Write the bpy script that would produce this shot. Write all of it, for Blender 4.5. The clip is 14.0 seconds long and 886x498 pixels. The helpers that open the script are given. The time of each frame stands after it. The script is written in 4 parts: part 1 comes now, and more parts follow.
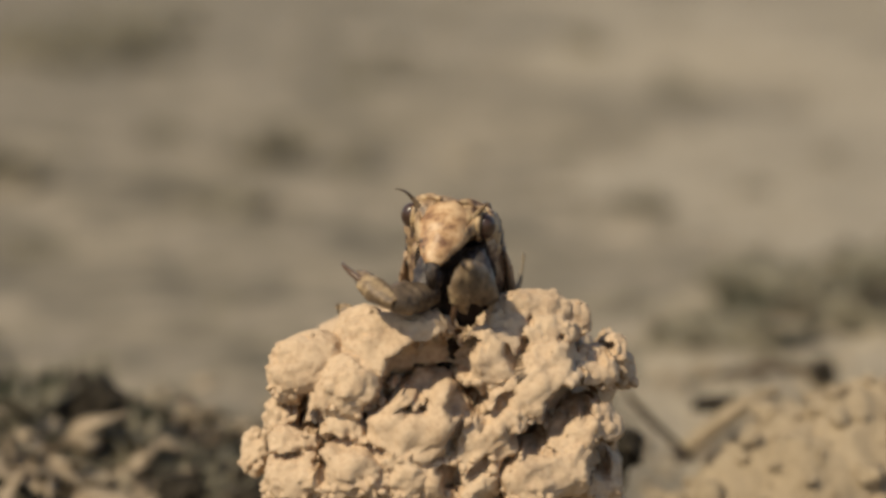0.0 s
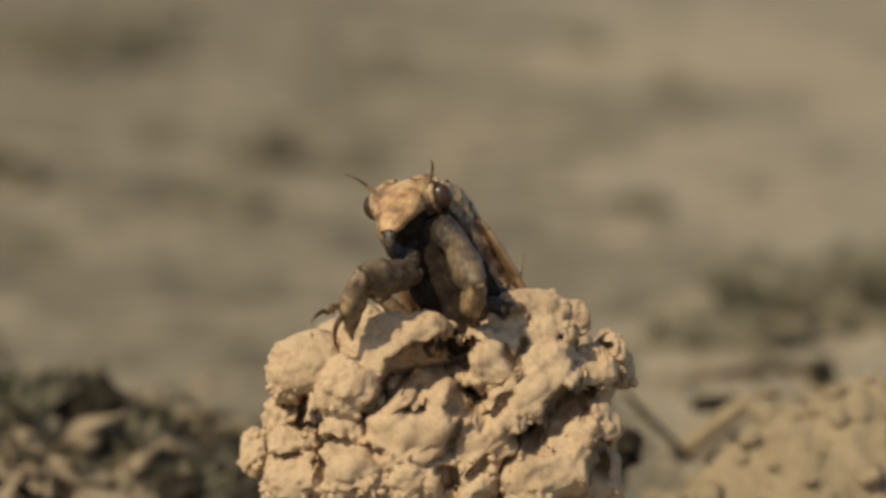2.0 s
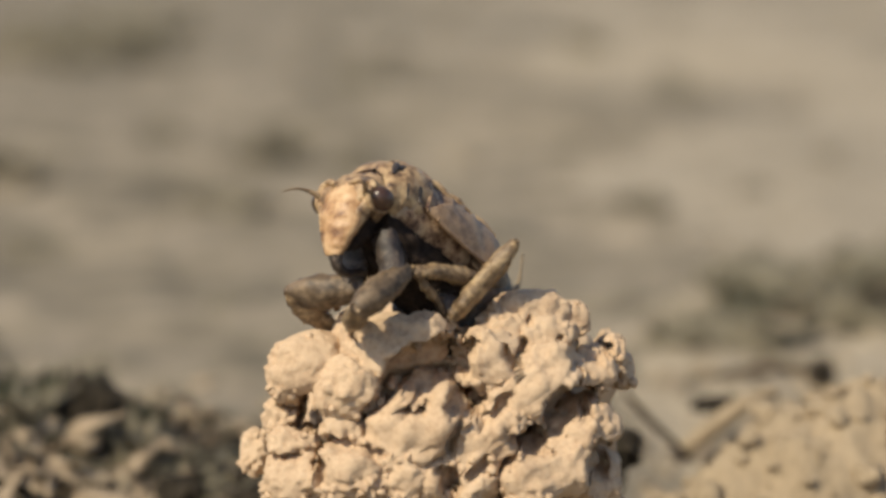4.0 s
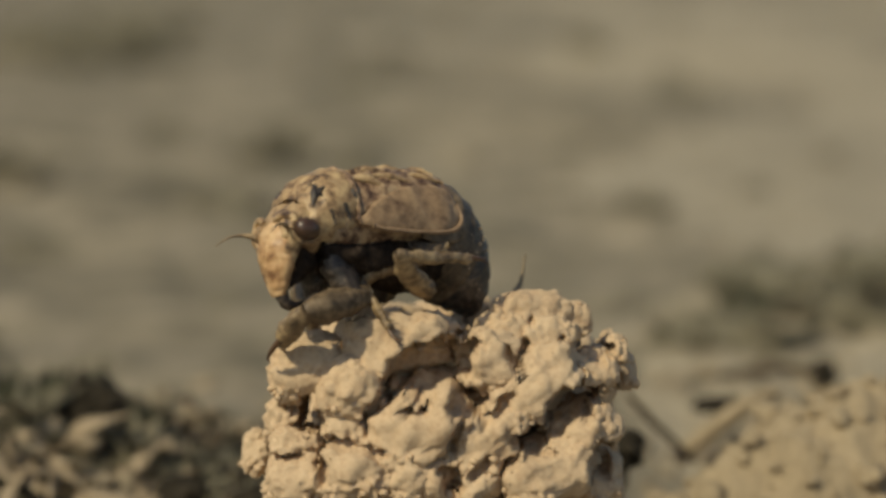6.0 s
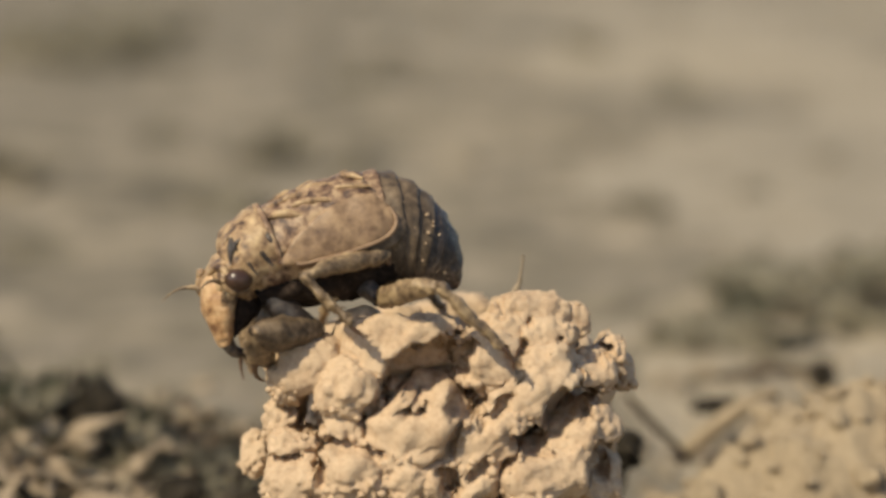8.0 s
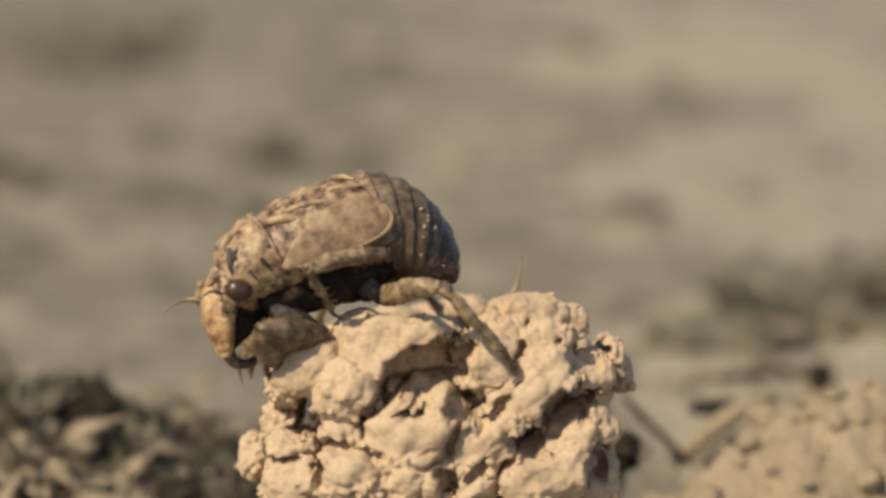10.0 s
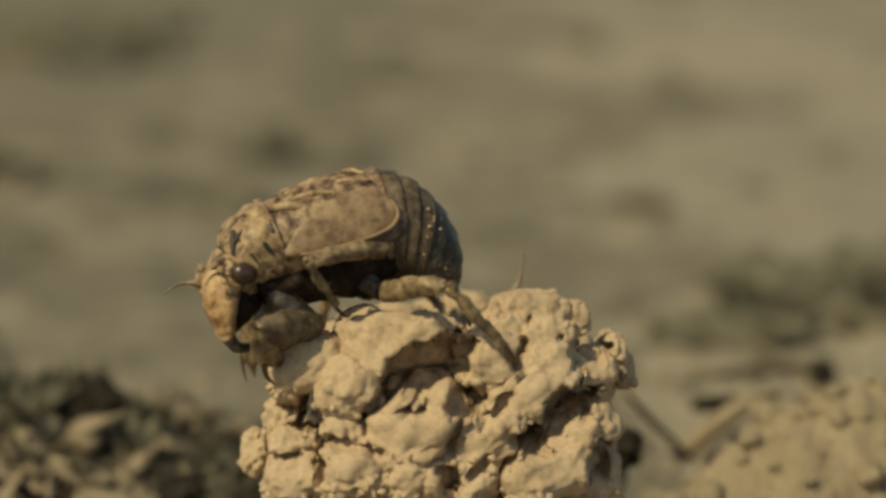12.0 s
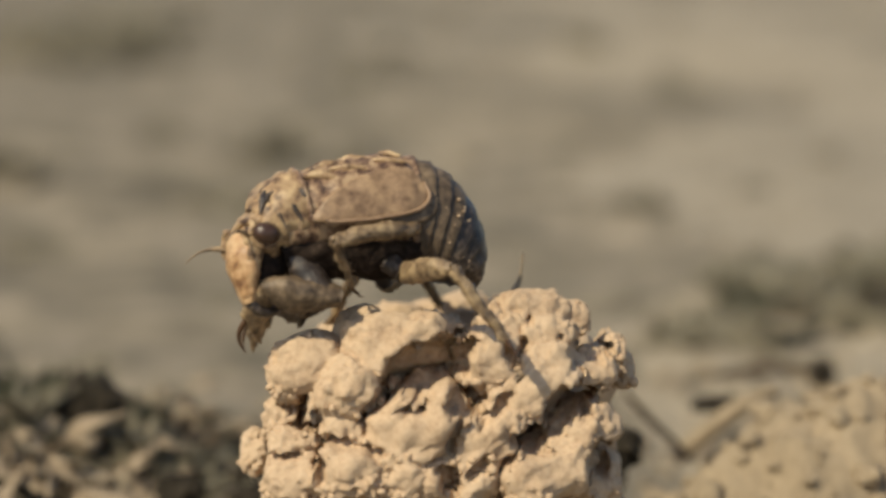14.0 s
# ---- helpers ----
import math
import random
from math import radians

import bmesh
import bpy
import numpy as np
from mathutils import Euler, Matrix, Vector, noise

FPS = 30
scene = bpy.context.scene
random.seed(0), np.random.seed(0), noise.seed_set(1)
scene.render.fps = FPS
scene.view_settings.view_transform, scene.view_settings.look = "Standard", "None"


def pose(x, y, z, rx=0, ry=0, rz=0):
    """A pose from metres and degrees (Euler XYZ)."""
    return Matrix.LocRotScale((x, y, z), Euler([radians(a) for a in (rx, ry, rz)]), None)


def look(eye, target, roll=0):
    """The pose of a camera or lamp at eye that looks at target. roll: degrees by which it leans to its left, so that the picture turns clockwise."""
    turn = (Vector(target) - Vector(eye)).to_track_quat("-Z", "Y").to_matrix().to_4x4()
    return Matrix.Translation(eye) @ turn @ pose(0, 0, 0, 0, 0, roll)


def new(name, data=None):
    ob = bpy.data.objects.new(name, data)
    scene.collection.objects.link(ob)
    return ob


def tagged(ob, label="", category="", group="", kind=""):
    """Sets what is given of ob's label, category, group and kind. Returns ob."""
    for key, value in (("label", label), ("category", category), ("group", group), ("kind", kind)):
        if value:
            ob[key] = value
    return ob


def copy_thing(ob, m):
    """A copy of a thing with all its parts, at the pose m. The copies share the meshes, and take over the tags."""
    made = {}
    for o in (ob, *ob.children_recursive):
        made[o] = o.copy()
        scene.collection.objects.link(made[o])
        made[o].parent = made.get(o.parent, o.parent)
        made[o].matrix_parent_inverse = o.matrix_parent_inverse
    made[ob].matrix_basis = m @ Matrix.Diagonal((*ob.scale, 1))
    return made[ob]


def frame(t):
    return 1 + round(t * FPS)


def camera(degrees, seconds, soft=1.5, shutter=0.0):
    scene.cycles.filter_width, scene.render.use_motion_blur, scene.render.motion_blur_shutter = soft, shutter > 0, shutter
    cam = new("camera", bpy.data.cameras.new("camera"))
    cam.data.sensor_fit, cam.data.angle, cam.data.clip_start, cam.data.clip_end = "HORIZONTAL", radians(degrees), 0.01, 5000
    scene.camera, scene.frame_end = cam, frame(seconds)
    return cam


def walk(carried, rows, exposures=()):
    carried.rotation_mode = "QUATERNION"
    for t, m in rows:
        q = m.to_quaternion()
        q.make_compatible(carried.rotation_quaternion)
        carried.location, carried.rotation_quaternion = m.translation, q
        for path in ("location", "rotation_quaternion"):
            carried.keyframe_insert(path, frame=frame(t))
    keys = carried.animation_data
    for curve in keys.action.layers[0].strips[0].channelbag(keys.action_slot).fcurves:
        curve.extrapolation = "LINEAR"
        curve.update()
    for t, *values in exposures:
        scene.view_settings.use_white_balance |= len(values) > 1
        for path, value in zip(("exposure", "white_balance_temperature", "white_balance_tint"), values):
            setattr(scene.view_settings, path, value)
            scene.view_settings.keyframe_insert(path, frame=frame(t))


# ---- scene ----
# A cicada nymph climbs out of its mud turret. Turret axis at x = y = 0, ground at z = 0.
# Meshes are written in millimetres and scaled to metres when they are made.
MM = 0.001

# ---- camera: a long lens on a stand; the film weaves a little in its gate (seconds, yaw, pitch) ----
cam = camera(20.0, 14.0, soft=3.3, shutter=0.5)
cam.data.dof.use_dof = True
cam.data.dof.focus_distance = 0.274
cam.data.dof.aperture_fstop = 15.0
WEAVE = ((0.0, 0.029, -0.032), (0.5, -0.014, 0.027), (1.0, -0.003, -0.051), (1.5, -0.008, 0.026),
        (2.0, 0.010, -0.032), (2.5, -0.042, 0.017), (3.0, -0.009, -0.052), (5.5, 0.017, 0.027),
        (6.0, 0.051, -0.014), (6.5, -0.014, 0.042), (7.0, 0.010, -0.032), (7.5, -0.027, 0.033),
        (8.0, 0.013, 0.006), (10.5, -0.033, 0.054), (11.0, 0.010, -0.032), (11.5, -0.013, 0.046),
        (12.0, 0.017, -0.033), (12.5, -0.009, 0.026), (13.0, -0.009, -0.014), (13.5, 0.010, 0.003),
        (14.0, 0.010, -0.037))
walk(cam, [(t, pose(0, -0.2835, 0.0979, 81.0 + pitch, 0, yaw)) for t, yaw, pitch in WEAVE],
     # the print breathes in brightness and warmth: seconds, stops, kelvin, tint
     [(0.0, 0.07, 6700, 11), (0.5, 0.28, 6790, 9), (1.0, -0.12, 7280, 5), (1.5, 0.02, 6890, 10), (2.0, -0.14, 7070, 8),
      (2.5, 0.07, 6820, 10), (3.0, 0.24, 6640, 12), (5.5, 0.32, 6300, 9), (6.0, -0.22, 6790, 3), (6.5, 0.00, 6590, 2),
      (7.0, -0.29, 7320, -1), (7.5, 0.00, 6590, 2), (8.0, 0.22, 6590, 10), (10.5, 0.22, 6590, 10), (11.0, -0.40, 7650, -4),
      (11.5, 0.04, 6690, 6), (12.0, -0.35, 7550, -3), (12.5, 0.04, 6490, 6), (13.0, 0.02, 6410, 7), (13.5, -0.19, 6930, 7),
      (14.0, 0.13, 6530, 9)])

# ---- world and sun ----
SUN = Vector((-0.50, -0.47, 0.73)).normalized()
world = bpy.data.worlds.new("sky")
scene.world = world
world.use_nodes = True
sky = world.node_tree.nodes.new("ShaderNodeTexSky")
sky.sky_type, sky.sun_disc = "NISHITA", False
sky.sun_elevation, sky.sun_rotation = math.asin(SUN.z), math.atan2(SUN.x, SUN.y)
world.node_tree.nodes["Background"].inputs["Strength"].default_value = 0.112
world.node_tree.links.new(sky.outputs["Color"], world.node_tree.nodes["Background"].inputs["Color"])
sun = new("sun", bpy.data.lights.new("sun", "SUN"))
sun.data.energy, sun.data.angle, sun.data.color = 3.9, radians(0.55), (1.0, 0.893, 0.655)
sun.matrix_world = look(SUN, (0, 0, 0))

# ---- materials ----
def material(name, dark, mid, light, grain=1.0, patch=0.15, rough=0.9, bump=0.3, gloss=0.3, split=(0.3, 0.5, 0.7), vary=0.0, depth=0.15):
    """Three tones mixed by noise at two scales: grain and patch are features per millimetre."""
    m = bpy.data.materials.new(name)
    m.use_nodes = True
    n, link = m.node_tree.nodes, m.node_tree.links.new
    shader = n["Principled BSDF"]
    place, size = n.new("ShaderNodeTexCoord"), n.new("ShaderNodeVectorMath")
    size.operation = "SCALE"
    size.inputs["Scale"].default_value = 1000.0
    link(place.outputs["Object"], size.inputs[0])
    seed = size.outputs[0]
    if vary:
        info, shift = n.new("ShaderNodeObjectInfo"), n.new("ShaderNodeVectorMath")
        shift.operation = "MULTIPLY_ADD"
        shift.inputs[1].default_value = (90.0, 70.0, 50.0)
        link(info.outputs["Random"], shift.inputs[0])
        link(seed, shift.inputs[2])
        seed = shift.outputs[0]
    fine, broad = n.new("ShaderNodeTexNoise"), n.new("ShaderNodeTexNoise")
    for tex, scale, detail in ((fine, grain, 6.0), (broad, patch, 4.0)):
        tex.inputs["Scale"].default_value, tex.inputs["Detail"].default_value = scale, detail
        tex.inputs["Roughness"].default_value = 0.62
        link(seed, tex.inputs["Vector"])
    mix = n.new("ShaderNodeMix")
    mix.inputs["Factor"].default_value = 0.5
    link(fine.outputs["Fac"], mix.inputs["A"])
    link(broad.outputs["Fac"], mix.inputs["B"])
    ramp = n.new("ShaderNodeValToRGB")
    ramp.color_ramp.elements.new(split[1])
    for e, at, col in zip(ramp.color_ramp.elements, split, (dark, mid, light)):
        e.position, e.color = at, (*col, 1)
    link(mix.outputs["Result"], ramp.inputs["Fac"])
    link(ramp.outputs["Color"], shader.inputs["Base Color"])
    relief = n.new("ShaderNodeBump")
    relief.inputs["Strength"].default_value, relief.inputs["Distance"].default_value = bump, depth * MM
    link(fine.outputs["Fac"], relief.inputs["Height"])
    link(relief.outputs["Normal"], shader.inputs["Normal"])
    shader.inputs["Roughness"].default_value = rough
    shader.inputs["Specular IOR Level"].default_value = gloss
    return m


CLAY = material("dry_clay", (0.36, 0.243, 0.152), (0.50, 0.362, 0.237), (0.555, 0.415, 0.28), 1.6, 0.2, 0.95, 0.6, 0.15, depth=0.25)
EARTH = material("bare_earth", (0.095, 0.083, 0.060), (0.200, 0.168, 0.122), (0.310, 0.257, 0.190), 0.07, 0.016, 0.95, 0.5, 0.15, split=(0.38, 0.5, 0.62), depth=2)
CLODS = material("soil_clods", (0.09, 0.075, 0.05), (0.24, 0.19, 0.13), (0.36, 0.28, 0.19), 0.8, 0.08, 0.95, 0.5, 0.15)
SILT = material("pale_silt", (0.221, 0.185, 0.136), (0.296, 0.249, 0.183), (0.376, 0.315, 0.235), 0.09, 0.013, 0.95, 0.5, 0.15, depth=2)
SPOIL = material("pale_spoil", (0.165, 0.126, 0.083), (0.29, 0.224, 0.147), (0.385, 0.30, 0.199), 1.0, 0.12, 0.95, 0.6, 0.15, depth=0.3)
STRAW = material("dry_straw", (0.15, 0.11, 0.07), (0.29, 0.22, 0.145), (0.40, 0.315, 0.215), 1.2, 0.15, 0.7, 0.3, 0.3, vary=1)
HERB = material("withered_herb", (0.025, 0.026, 0.015), (0.06, 0.058, 0.035), (0.13, 0.115, 0.07), 0.6, 0.05, 0.85, 0.3, 0.2)
MOULD = material("leaf_mould", (0.023, 0.019, 0.013), (0.066, 0.055, 0.037), (0.16, 0.13, 0.088), 0.5, 0.06, 0.95, 0.6, 0.15, split=(0.36, 0.5, 0.66), depth=0.6)
PALE_HERB = material("grey_herb", (0.10, 0.088, 0.058), (0.175, 0.152, 0.105), (0.255, 0.218, 0.155), 0.6, 0.05, 0.85, 0.3, 0.2)
# Near-black tone that paints the shade inside litter hollows.
GAP_SHADE = material("litter_gap_shade", (0.010, 0.008, 0.006), (0.025, 0.02, 0.014), (0.06, 0.047, 0.032), 0.8, 0.15, 0.9, 0.5, 0.15)
BARK = material("dark_twig", (0.03, 0.022, 0.015), (0.07, 0.05, 0.032), (0.14, 0.10, 0.065), 1.0, 0.2, 0.85, 0.4, 0.2)
DUSTY = material("dusty_chitin", (0.0582, 0.0297, 0.02), (0.213, 0.128, 0.0752), (0.398, 0.276, 0.162), 0.9, 0.45, 0.5, 0.7, 0.4, split=(0.39, 0.49, 0.6), depth=0.18)
HORN = material("ochre_chitin", (0.0567, 0.0306, 0.0196), (0.267, 0.167, 0.0877), (0.467, 0.328, 0.178), 0.9, 0.55, 0.5, 0.6, 0.4, split=(0.40, 0.48, 0.60), depth=0.15)
FACE = material("orange_face", (0.16, 0.075, 0.037), (0.41, 0.24, 0.115), (0.57, 0.385, 0.215), 0.9, 0.4, 0.45, 0.5, 0.4, split=(0.38, 0.49, 0.62), depth=0.12)
PAD = material("wing_pad_skin", (0.0984, 0.0546, 0.0307), (0.249, 0.158, 0.0903), (0.384, 0.256, 0.144), 0.9, 0.35, 0.5, 0.6, 0.4, split=(0.36, 0.49, 0.63), depth=0.14)
RIM = material("pad_edge", (0.137, 0.0808, 0.0444), (0.275, 0.176, 0.104), (0.379, 0.259, 0.165), 1.2, 0.4, 0.5, 0.4, 0.4)
BAND = material("brown_ring", (0.036, 0.0243, 0.0152), (0.11, 0.0751, 0.0454), (0.223, 0.158, 0.0972), 1.3, 0.35, 0.55, 0.6, 0.4, split=(0.36, 0.5, 0.64), depth=0.15)
UMBER = material("dark_chitin", (0.018, 0.013, 0.011), (0.05, 0.036, 0.028), (0.17, 0.125, 0.09), 1.8, 0.45, 0.42, 1.0, 0.5, split=(0.38, 0.52, 0.68), depth=0.18)
LIMB = material("muddy_leg", (0.0432, 0.0277, 0.0158), (0.174, 0.114, 0.0619), (0.374, 0.265, 0.144), 1.2, 0.4, 0.48, 1.0, 0.5, split=(0.37, 0.49, 0.62), depth=0.2)
EYE = material("eye_shell", (0.03, 0.016, 0.011), (0.055, 0.028, 0.018), (0.10, 0.055, 0.034), 1.2, 0.5, 0.3, 0.15, 0.5)
# Belly and cheek skin: the shade under body and head is in this colour.
SHADE_SKIN = material("shaded_underside", (0.012, 0.008, 0.006), (0.032, 0.021, 0.015), (0.10, 0.07, 0.05), 1.4, 0.4, 0.85, 0.9, 0.15, split=(0.4, 0.55, 0.72), depth=0.3)
CLAW = material("claw_horn", (0.03, 0.014, 0.008), (0.08, 0.04, 0.02), (0.16, 0.09, 0.05), 1.5, 0.4, 0.4, 0.2, 0.45)


# ---- mesh helpers (millimetres) ----
def make(name, verts, faces, mat, parent=None, label="", rough=(), smooth=True):
    """One mesh object. rough: (amplitude, features per mm) pairs that push the skin in and out along its normals."""
    me = bpy.data.meshes.new(name)
    me.from_pydata([tuple(v) for v in verts], [], [tuple(int(i) for i in f) for f in faces])
    me.update()
    co = np.empty(len(me.vertices) * 3)
    me.vertices.foreach_get("co", co)
    if rough:
        nr = np.empty(len(me.vertices) * 3)
        me.vertex_normals.foreach_get("vector", nr)
        co3, nr3 = co.reshape(-1, 3), nr.reshape(-1, 3)
        push = np.array([sum(a * noise.noise(Vector(c) * f) for a, f in rough) for c in co3])
        co = (co3 + nr3 * push[:, None]).ravel()
    me.vertices.foreach_set("co", co * MM)
    me.polygons.foreach_set("use_smooth", [smooth] * len(me.polygons))
    me.materials.append(mat)
    me.update()
    ob = new(name, me)
    if parent:
        ob.parent = parent
    if label:
        ob["label"] = label
    return ob


def base(name, label, category, group="", kind="", at=(0, 0, 0)):
    ob = new(name)
    ob.empty_display_size = 0.01
    ob.location = at
    return tagged(ob, label, category, group, kind)


def spline(rows, count):
    """Rows of numbers, passed through smoothly and resampled."""
    p = np.asarray(rows, float)
    q = np.vstack([2 * p[0] - p[1], p, 2 * p[-1] - p[-2]])
    out = []
    for s in np.linspace(0, len(p) - 1, count):
        i = min(int(s), len(p) - 2)
        u = s - i
        a, b, c, d = q[i:i + 4]
        out.append(0.5 * (2 * b + (c - a) * u + (2 * a - 5 * b + 4 * c - d) * u * u + (3 * b - a - 3 * c + d) * u ** 3))
    return np.array(out)


def loft(rings, around=24, along=None, power=1.0):
    """Rings of nine numbers: the top point, the bottom point and the half-width vector of each."""
    r = spline(rings, along) if along else np.asarray(rings, float)
    verts, faces = [], []
    for row in r:
        d, v, w = row[:3], row[3:6], row[6:]
        c, h = (d + v) / 2, (d - v) / 2
        for k in range(around):
            a = 2 * math.pi * k / around
            ca, sa = math.cos(a), math.sin(a)
            verts.append(c + h * math.copysign(abs(ca) ** power, ca) + w * math.copysign(abs(sa) ** power, sa))
    for i in range(len(r) - 1):
        for k in range(around):
            k2 = (k + 1) % around
            faces.append((i * around + k, i * around + k2, (i + 1) * around + k2, (i + 1) * around + k))
    for i, order in ((0, -1), (len(r) - 1, 1)):
        verts.append((r[i][:3] + r[i][3:6]) / 2)
        for k in range(around):
            f = (i * around + k, i * around + (k + 1) % around, len(verts) - 1)
            faces.append(f[::-1] if order > 0 else f)
    return verts, [f[::-1] for f in faces]


def hoop(x, top, bottom, wide, lean=0.0, y=0.0):
    """A ring across a body that runs along x."""
    return (x + lean, y, top, x - lean, y, bottom, 0, wide, 0)


def tube(path, count=16, around=10):
    """A tapering round rod through rows of x, y, z, radius."""
    p = spline(path, count)
    rings = []
    for i, row in enumerate(p):
        t = Vector(p[min(i + 1, count - 1)][:3] - p[max(i - 1, 0)][:3]).normalized()
        side = t.cross(Vector((0.13, 0.31, 0.94))).normalized()
        up, c, rad = side.cross(t), Vector(row[:3]), max(row[3], 0.02)
        rings.append((*(c + up * rad), *(c - up * rad), *(side * rad)))
    return loft(rings, around)


def joined(pieces):
    verts, faces = [], []
    for v, f in pieces:
        n = len(verts)
        verts += [tuple(p) for p in v]
        faces += [tuple(i + n for i in q) for q in f]
    return verts, faces


BALLS = {}


def ball(level):
    if level not in BALLS:
        bm = bmesh.new()
        bmesh.ops.create_icosphere(bm, subdivisions=level, radius=1.0)
        BALLS[level] = (np.array([v.co[:] for v in bm.verts]), [tuple(v.index for v in f.verts) for f in bm.faces])
        bm.free()
    return BALLS[level]


def blob(centre, size, turn=(0, 0, 0), level=3, lumps=((0.2, 0.9),), seed=0.0):
    """An uneven lump: an ellipsoid whose skin is pushed by noise (share of its radius, features per radius)."""
    v, f = ball(level)
    rot = np.array(Euler([radians(a) for a in turn]).to_matrix())
    off = Vector((seed * 7.3, seed * 3.1, seed * 5.7))
    if lumps:
        v = v * np.array([1 + sum(a * noise.noise(Vector(n) * q + off) for a, q in lumps) for n in v])[:, None]
    return (v * np.array(size)) @ rot.T + np.array(centre), f


# ---- ground: one sheet to the horizon ----
def spread(lo, hi, step, far, count):
    inner = np.arange(lo, hi + step / 2, step)
    grow = np.geomspace(step, far, count)
    return np.concatenate([lo - np.cumsum(grow)[::-1], inner, hi + np.cumsum(grow)])


def height(x, y):
    """The ground's height in mm: a rise under the spoil heap, low swells behind, small bumps."""
    near = math.exp(-((x / 500) ** 2 + ((y - 300) / 700) ** 2))
    bank = 12 * math.exp(-((x - 66) / 34) ** 2 - ((y - 46) / 28) ** 2)
    swell = 13 * math.exp(-((x - 120) / 62) ** 2 - ((y - 245) / 45) ** 2) + 15 * math.exp(-((x + 62) / 38) ** 2 - ((y - 78) / 36) ** 2)
    rough = 3.0 * noise.noise(Vector((x, y, 0)) * 0.035) + 1.6 * noise.noise(Vector((x, y, 5)) * 0.11) + 0.8 * noise.noise(Vector((x, y, 9)) * 0.3)
    wide = 12 * noise.noise(Vector((x, y, 3)) * 0.008)
    return bank + swell + near * rough + wide * min(1.0, max(0.0, (y - 250) / 500)) * math.exp(-((y / 6000) ** 2))


def ground():
    xs, ys = spread(-240, 240, 3.0, 9000, 34), spread(-60, 640, 3.0, 9000, 34)
    verts = [(x, y, height(x, y)) for y in ys for x in xs]
    w = len(xs)
    faces = [(j * w + i, j * w + i + 1, (j + 1) * w + i + 1, (j + 1) * w + i) for j in range(len(ys) - 1) for i in range(w - 1)]
    tagged(make("ground", verts, faces, EARTH), "dry grey-brown bare earth with soft bumps", "ground", kind="structure")


ground()


# ---- the mud turret ----
# Clods of the front face in three courses: x, y, height, half-width, half-height, tilt, how far it stands out.
UPPER = ((-14.7, -14.3, 41.7, 4.4, 3.3, 22, 0.6), (-9.0, -13.4, 45.0, 2.9, 2.7, 10, -1.5), (-4.8, -15.0, 43.6, 5.6, 3.8, 8, 1.2), (-1.0, -13.8, 44.8, 3.1, 2.1, -20, -0.6), (4.8, -15.7, 42.8, 3.4, 3.3, -25, 1.0),
         (6.8, -13.3, 45.2, 2.6, 2.8, 35, -0.3), (9.7, -11.8, 46.5, 3.9, 3.0, -5, -0.6), (11.3, -13.5, 44.6, 3.1, 2.5, 0, 0.8), (14.2, -11.0, 46.2, 1.6, 2.0, 0, -0.6), (18.8, -10.2, 42.5, 1.2, 2.0, 0, 0),
         (20.2, -7.8, 39.9, 1.1, 1.9, 0, -1))
MIDDLE = ((-10.3, -16.4, 40.0, 3.3, 3.3, 10, 1.8), (-17.5, -13.9, 35.9, 1.7, 2.6, 0, 0), (-10.9, -17.9, 36.0, 2.6, 1.8, -15, 0.2), (-2.6, -18.6, 35.6, 5.5, 4.0, 38, 0.6), (3.6, -17.9, 37.3, 1.8, 1.5, 30, -0.8),
         (9.8, -16.6, 39.6, 5.6, 3.5, 38, 1.4), (15.8, -14.0, 40.9, 2.8, 2.2, 5, 0.8), (14.5, -17.0, 34.7, 4.4, 2.6, 24, 1.8), (5.0, -18.8, 34.9, 5.1, 2.9, 44, 1.0))
LOWER = ((-20.9, -6.6, 30.5, 1.8, 2.3, 0, 0.4), (-16.1, -16.2, 33.4, 2.8, 1.7, -8, 1.0), (-15.5, -17.9, 30.0, 3.3, 2.9, 0, -0.2), (-9.8, -19.9, 31.4, 4.0, 3.0, 0, 0.8), (-4.4, -20.4, 31.0, 2.8, 3.3, 60, 0.2),
         (-0.8, -20.6, 30.5, 2.1, 2.1, 0, 0.4), (3.3, -20.6, 30.6, 3.0, 2.2, 40, 0.0), (11.2, -19.7, 31.1, 4.9, 2.9, 14, 1.4), (16.6, -17.1, 29.4, 2.2, 2.5, 0, -1.0))

# Torn hollows between the clods: x, height, half-length, half-width, tilt.
CAVITIES = ((-1.4, 42.6, 4.3, 2.7, 24), (0.9, 43.6, 1.1, 2.1, 0), (-14.4, 37.1, 1.9, 1.8, 0), (13.8, 38.9, 3.3, 1.9, 25), (12.3, 36.9, 1.6, 1.0, 40), (9.2, 35.2, 1.8, 1.9, 45),
            (2.6, 39.2, 1.9, 1.5, -20), (-7.9, 38.6, 0.6, 2.9, -35), (-9.8, 34.6, 4.1, 0.6, -12), (15.8, 43.6, 2.5, 1.1, 0), (17.0, 32.4, 1.4, 1.9, 0), (0.7, 31.1, 1.1, 1.5, 0), (7.3, 33.3, 2.0, 0.6, 40))
SLITS = ((1.3, 35.9, 0.6, 2.2, -15), (5.8, 38.8, 3.0, 0.6, 50), (7.6, 43.1, 0.5, 2.4, 20), (-16.8, 37.6, 1.2, 0.5, -20), (-13.4, 31.7, 0.5, 1.6, 0),
         (-17.2, 32.9, 2.3, 0.5, 15), (4.0, 32.6, 1.8, 0.6, 40), (8.7, 44.8, 0.5, 1.0, -30), (12.7, 45.5, 0.3, 0.4, 0), (9.4, 47.2, 0.4, 0.5, 0))


